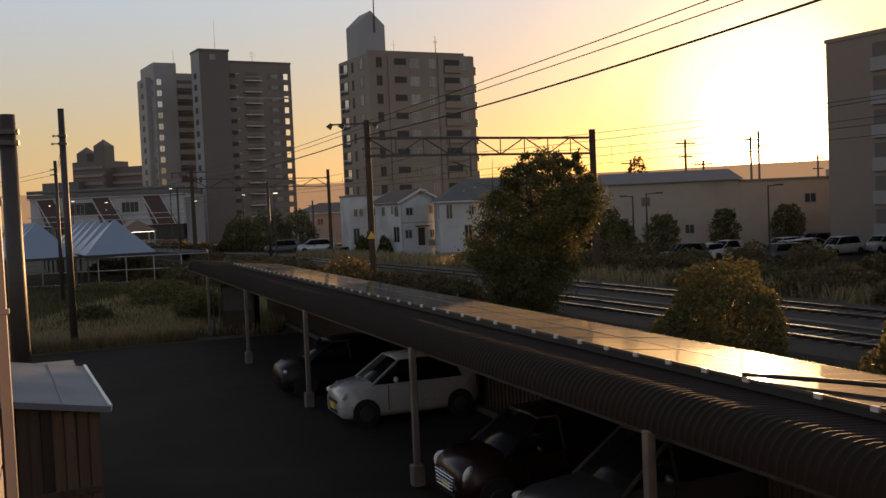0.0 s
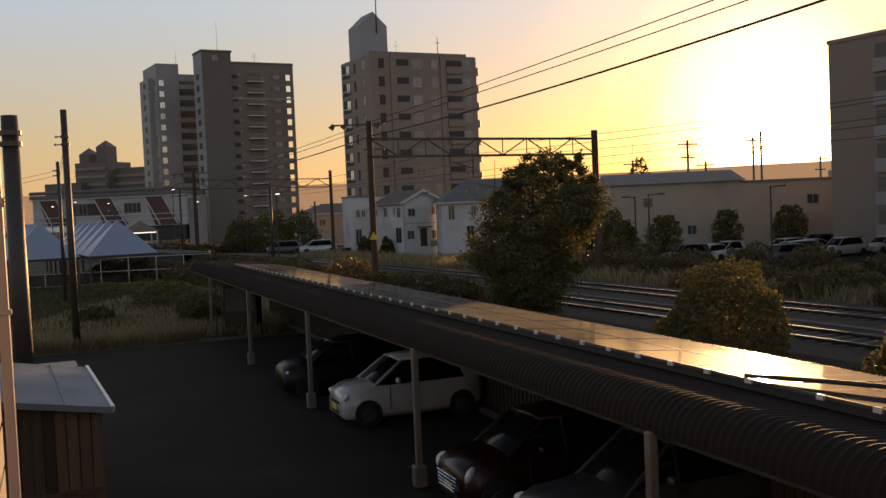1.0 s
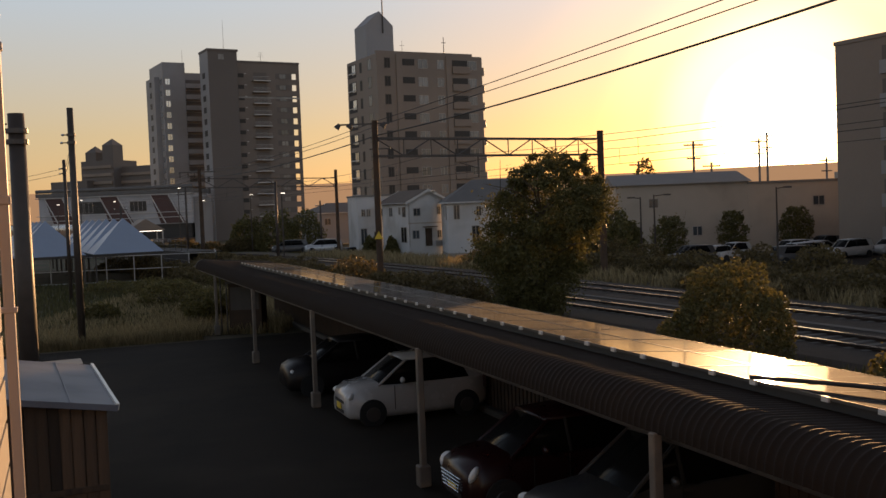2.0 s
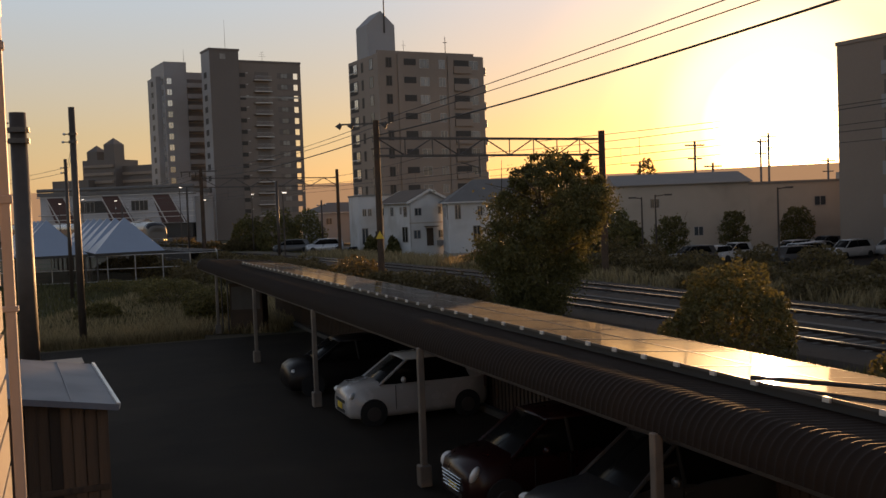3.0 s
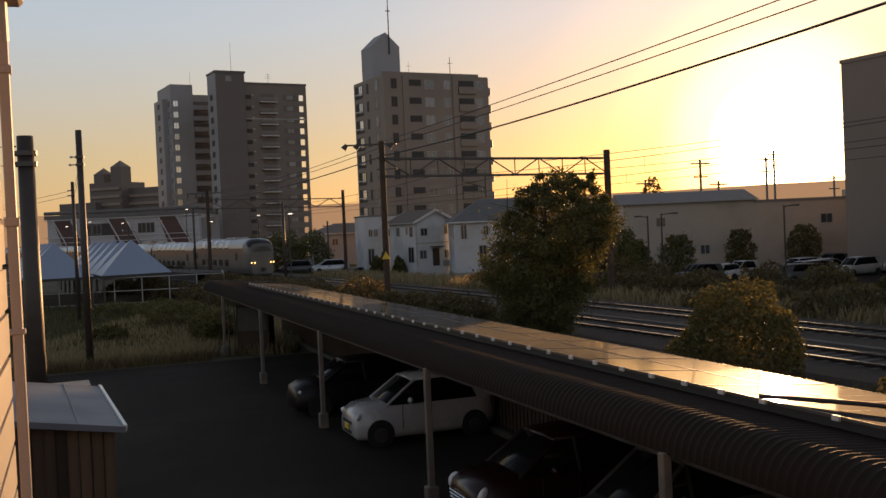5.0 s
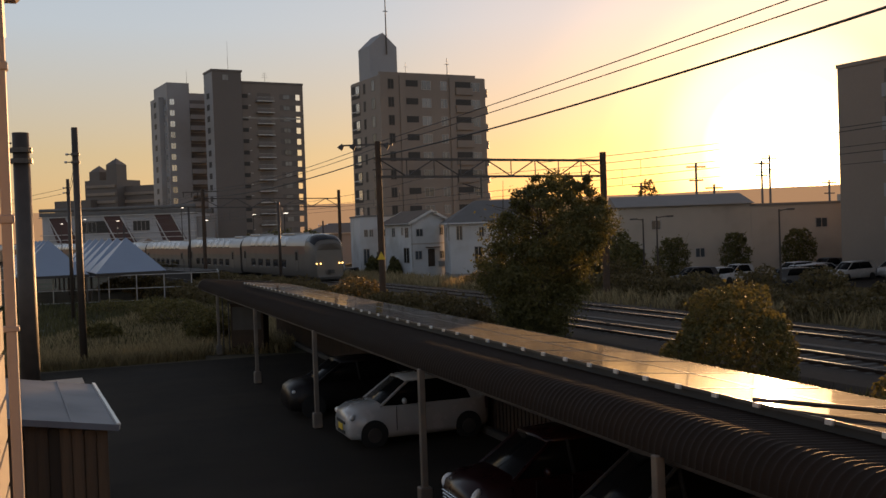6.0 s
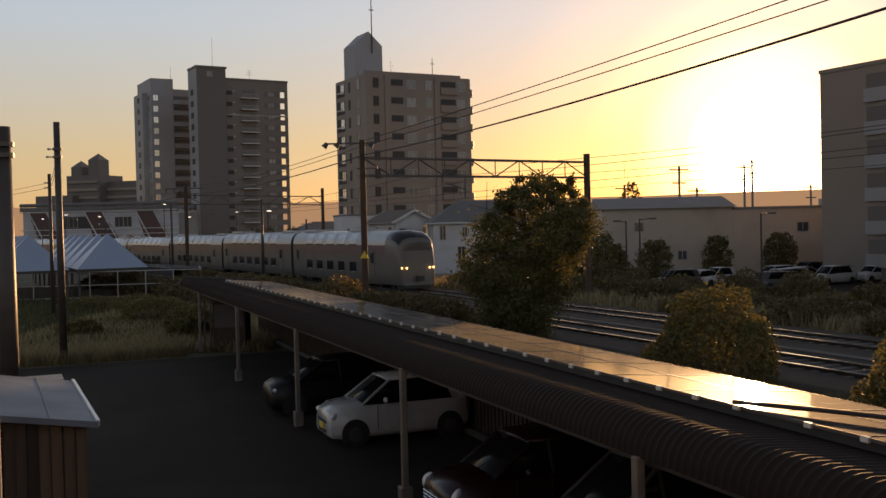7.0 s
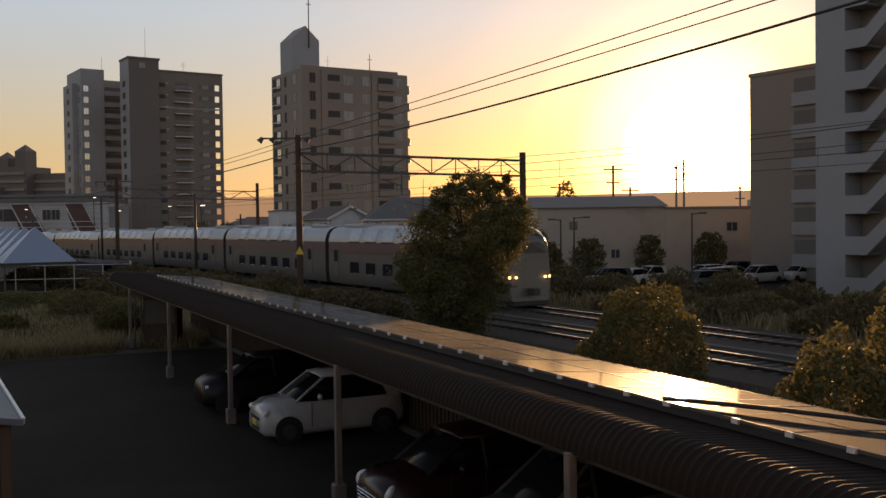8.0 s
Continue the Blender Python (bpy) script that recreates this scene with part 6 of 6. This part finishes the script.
def build_cars():
    face = HDEG                     # noses point along -v
    p = uv(22.05, 5.72)
    car("small_car", "small white hatchback parked under the carport", pose(p.x, p.y, 0.012, 0, 0, face), "car_white")
    p = uv(14.7, 5.62)
    c = car("small_car", "dark red small car with a chrome barred grille", pose(p.x, p.y, 0.012, 0, 0, face), "car_red", 3.4, 1.475, 1.5, lamp=(1.1, 1.05))
    for k in range(5):
        part("grille_bar", bevelled(box(nb(), -0.05, -0.015, -0.42 + 0.02 * k, 0.42 - 0.02 * k, 0.60 - 0.055 * k, 0.62 - 0.055 * k), 0.004), "chrome", c, "chrome grille bar")
    p = uv(12.1, 5.85)
    c = car("van", "dark grey car with roof rails under the carport", pose(p.x, p.y, 0.012, 0, 0, face), "car_grey", 3.6, 1.5, 1.60, "estate")
    for s in (-1, 1):
        bm = nb()
        rod(bm, (1.9, s * 0.56, 1.62), (3.1, s * 0.56, 1.60), 0.016, seg=6)
        part("roof_rail", bm, "chrome", c, "bright roof rail")
    p = uv(26.3, 5.3)
    car("small_car", "black small car in the shade of the carport", pose(p.x, p.y, 0.012, 0, 0, face), "car_black", 3.6, 1.5, 1.45, detail=False, lamp=(0.7, 0.4))
    # cars across the railway
    rng = random.Random(6)
    paints = ["car_white", "car_silver", "car_white", "car_silver", "car_grey"]
    for x, y, turn in ((19.2, 88, 20), (23.7, 89.5, 25), (26.6, 91, 200), (28.5, 86, 22), (31.2, 84, 190), (33.6, 88, 24), (36.0, 92, 200), (38.4, 90, 25), (41.5, 86, 28), (44.5, 84, 205), (47.5, 83, 30), (51.0, 86, 210), (30.8, 94, 24), (34.6, 97, 24)):
        car("parked_car", "parked car in the sunlit car park", pose(x * 0.97, y * 0.97, -0.855, 0, 0, turn), paints[rng.randrange(5)], rng.uniform(3.6, 4.5), 1.6, rng.uniform(1.45, 1.75), rng.choice(["hatch", "estate", "van"]), False, "cars in the car park")
    for x, y, turn in ((-20.6, 113, 10), (-16.4, 110, 15), (-12.2, 112, 190), (-9.5, 122, 190)):
        car("parked_car", "parked car beside the far platform road", pose(x, y, ground_z(x, y) - 0.02, 0, 0, turn), rng.choice(("car_silver", "car_grey")), 4.2, 1.65, 1.5, "hatch", False, "cars by the platform")


# ---- train ----
CAR_LEN, CAR_STEP, SPEED, NOSE_AT_END, HEAD_LEN = 20.4, 21.03, 20.7, 41.6, 21.7


def shell(bm, prof, xs, ends=None):
    """Sweeps half-profile strips (y, z) along x on both sides; ends: a function (x, y, z) that shapes the nose."""
    for s in (-1, 1):
        rows = []
        for x in xs:
            rows.append([bm.verts.new(ends(x, s * y, z) if ends else (x, s * y, z)) for y, z in prof])
        for a, b in zip(rows, rows[1:]):
            for k in range(len(prof) - 1):
                bm.faces.new((a[k], a[k + 1], b[k + 1], b[k]))
    return bm


def train_car(head, label):
    """A double-deck sleeping car; x runs backwards along the train, z = 0 is the rail head."""
    c = thing("train_car", label, "train", group="cars of the train")
    full_len = HEAD_LEN if head else CAR_LEN
    half = full_len / 2
    if head:
        def ends(x, y, z):
            d = x + half                      # metres behind the nose tip
            if d < 1.9:
                f = max(0.0, d / 1.9)
                g = math.sqrt(max(0.0, 1 - (1 - f) ** 2))
                top = 4.05 * (0.79 + 0.21 * g)
                wide = 0.80 + 0.20 * min(1.0, math.sqrt(max(0.0, 1 - (1 - min(1, f * 1.5)) ** 2)))
                if z > 1.2:
                    z = 1.2 + (z - 1.2) * (top - 1.2) / 2.85
                push = 0.22 * (1 - f) * (abs(y) / 1.45) ** 2 + 0.22 * (1 - f) * max(0.0, (z - 1.2) / 2.0)
                return (x + push, y * wide, z)
            return (x, y, z)
        xs = [-half + 2.4 * (k / 14) ** 2.0 for k in range(14)] + [-half + 2.4 + k * (full_len - 2.4) / 12 for k in range(13)]
    else:
        ends = None
        xs = [-half + CAR_LEN * k / 12 for k in range(13)]
    low = [(1.30, 0.32), (1.40, 0.50), (1.45, 1.2), (1.45, 2.28)]
    band = [(1.45, 2.28), (1.45, 3.02)]
    roof = [(1.45, 3.02), (1.42, 3.25), (1.30, 3.58), (1.08, 3.85), (0.72, 3.99), (0.0, 4.05)]
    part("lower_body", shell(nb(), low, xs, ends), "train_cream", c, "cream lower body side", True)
    cut = 14 if head else 0
    part("upper_band", shell(nb(), band, xs[cut:], ends), "train_red", c, "maroon upper band", True)
    part("roof", shell(nb(), roof, xs[cut:], ends), "train_roof", c, "silver curved roof", True)
    if head:
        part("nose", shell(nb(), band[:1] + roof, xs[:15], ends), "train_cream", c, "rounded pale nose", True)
    # end walls
    full = low + roof
    for x in ((half,) if head else (-half, half)):
        bm = nb()
        vs = [bm.verts.new((x, y, z)) for y, z in full] + [bm.verts.new((x, -y, z)) for y, z in full[-2::-1]]
        bm.faces.new(vs)
        part("end_wall", bm, "train_under", c)
        bm = nb()
        x2 = x + (0.28 if x > 0 else -0.28)
        box(bm, min(x, x2), max(x, x2), -1.1, 1.1, 0.6, 3.5)
        part("gangway", bm, "train_under", c, "dark gangway bellows")
    if head:
        bm = nb()
        pts = [ends(-half, y, z) for y, z in full]
        vs = [bm.verts.new(p) for p in pts] + [bm.verts.new((p[0], -p[1], p[2])) for p in pts[-2::-1]]
        bm.faces.new(vs)
        part("nose_plate", bm, "train_cream", c)
        # wrap-round windscreen
        glass = [(1.40, 3.42), (1.315, 3.59), (1.09, 3.86), (0.73, 4.0), (0.0, 4.06)]

        def pane(x, y, z):
            q = ends(x, y, z)
            return (q[0] - 0.02, q[1] * 1.008, q[2] + 0.012)
        bm = shell(nb(), glass, [-half + 0.16 + 1.9 * (k / 12) ** 1.4 for k in range(13)], pane)
        part("windscreen", bm, "train_glass", c, "dark wrap-round windscreen", True)
        for d, y in ((0.03, -1.02), (0.05, -1.38), (0.03, 1.02), (0.05, 1.38)):
            bm = nb()
            bmesh.ops.create_uvsphere(bm, u_segments=10, v_segments=6, radius=0.07, matrix=Matrix.Translation(ends(-half + d, y, 1.58)))
            part("headlight", bm, "headlight", c, "lit amber headlight", True)
        bm = nb()
        box(bm, -half + 0.25, -half + 1.6, -1.0, 1.0, 0.05, 0.62)
        part("skirt", bevelled(bm, 0.08), "train_under", c)
        bm = nb()
        box(bm, -half - 0.35, -half + 0.2, -0.18, 0.18, 0.62, 0.95)
        part("coupler", bm, "train_under", c)
    # windows on both sides
    start = -half + (5.6 if head else 2.0)
    for s in (-1, 1):
        n = 5 if head else 6
        bmw = bevelled(box(nb(), -0.62, 0.62, -0.012, 0.012, 0, 0.72), 0.05)
        first = None
        for k in range(n):
            x = start + 2.6 + k * 2.35
            if x > half - 2.0:
                break
            m = pose(x, s * 1.452, 1.05)
            if first is None:
                first = part("lower_window", bmw, "train_glass", c)
                first.matrix_basis = m
            else:
                twin(first, m, c)
        first = None
        for k in range(n):
            x = start + 2.6 + k * 2.35
            if x > half - 2.0:
                break
            bm = nb()
            a, b = [[bm.verts.new((xx, s * (y + 0.012), z + 0.006)) for y, z in ((1.443, 3.08), (1.42, 3.25), (1.30, 3.58), (1.08, 3.85))] for xx in (x - 0.78, x + 0.78)]
            for q in range(3):
                bm.faces.new((a[q], a[q + 1], b[q + 1], b[q]))
            part("upper_window", bm, "train_upper", c, "pale curved upper-deck window", True)
            sill = box(nb(), x - 0.78, x + 0.78, min(s * 1.44, s * 1.475), max(s * 1.44, s * 1.475), 2.98, 3.07)
            part("window_sill", sill, "train_under", c, "dark window sill")
        for x in ((start + 0.6, half - 1.2) if not head else (-half + 4.6, half - 1.2)):
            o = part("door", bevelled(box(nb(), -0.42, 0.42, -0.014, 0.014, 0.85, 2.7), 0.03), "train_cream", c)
            o.matrix_basis = pose(x, s * 1.455, 0)
            o2 = part("door_window", bevelled(box(nb(), -0.25, 0.25, -0.008, 0.008, 1.75, 2.5), 0.03), "train_glass", o)
            o2.matrix_basis = pose(0, s * 0.012, 0)
    # bogies and equipment boxes
    for x in (-half + 3.6, half - 3.6):
        bg = part("bogie", bevelled(box(nb(), x - 1.6, x + 1.6, -1.15, 1.15, 0.28, 0.62), 0.05), "train_under", c)
        for dx in (-1.05, 1.05):
            bm = nb()
            rod(bm, (x + dx, -0.82, 0.43), (x + dx, 0.82, 0.43), 0.43, seg=16)
            part("wheelset", bm, "train_under", bg)
    for x0, x1 in ((-3.8, -1.0), (-0.4, 3.4)):
        part("equipment_box", bevelled(box(nb(), x0, x1, -1.25, 1.25, 0.22, 0.52), 0.04), "train_under", c)
    for x0, x1 in ((-half + 7.0 if head else -half + 1.2, -half + 10.5 if head else -half + 4.0), (half - 4.2, half - 1.0)):
        part("roof_unit", bevelled(box(nb(), x0, x1, -0.75, 0.75, 3.96, 4.20), 0.06), "steel", c, "grey roof equipment")
    return c


TRAIN = []


def build_train():
    TRAIN.append(train_car(1, "silver and cream head car of a double-deck train with lit headlights"))
    one = train_car(0, "cream and maroon double-deck train car with silver roof")
    TRAIN.append(one)
    for i in range(7):
        TRAIN.append(copy_thing(one, pose(0, 0, 0)))


def motions():
    """The train comes round the bend at an even speed."""
    for i, c in enumerate(TRAIN):
        rows = []
        for k in range(33):
            t = k * 0.25
            mid = NOSE_AT_END + SPEED * (8.0 - t) + (HEAD_LEN / 2 if i == 0 else HEAD_LEN + 0.6 + CAR_LEN / 2 + CAR_STEP * (i - 1))
            a, b = track(mid - 7.0)[0], track(mid + 7.0)[0]
            d = b - a
            p = (a + b) / 2
            rows.append((t, pose(p.x, p.y, RAIL_Z - grade(mid), 0, 0, math.degrees(math.atan2(d.y, d.x)))))
        walk(c, rows)


build_ground()
build_tracks()
build_platform()
build_carport()
build_near()
build_poles()
build_wires()
build_tower_two()
build_tower_one()
build_right_blocks()
build_houses()
build_station()
build_canopies()
build_cars()
build_train()
build_plants()
motions()
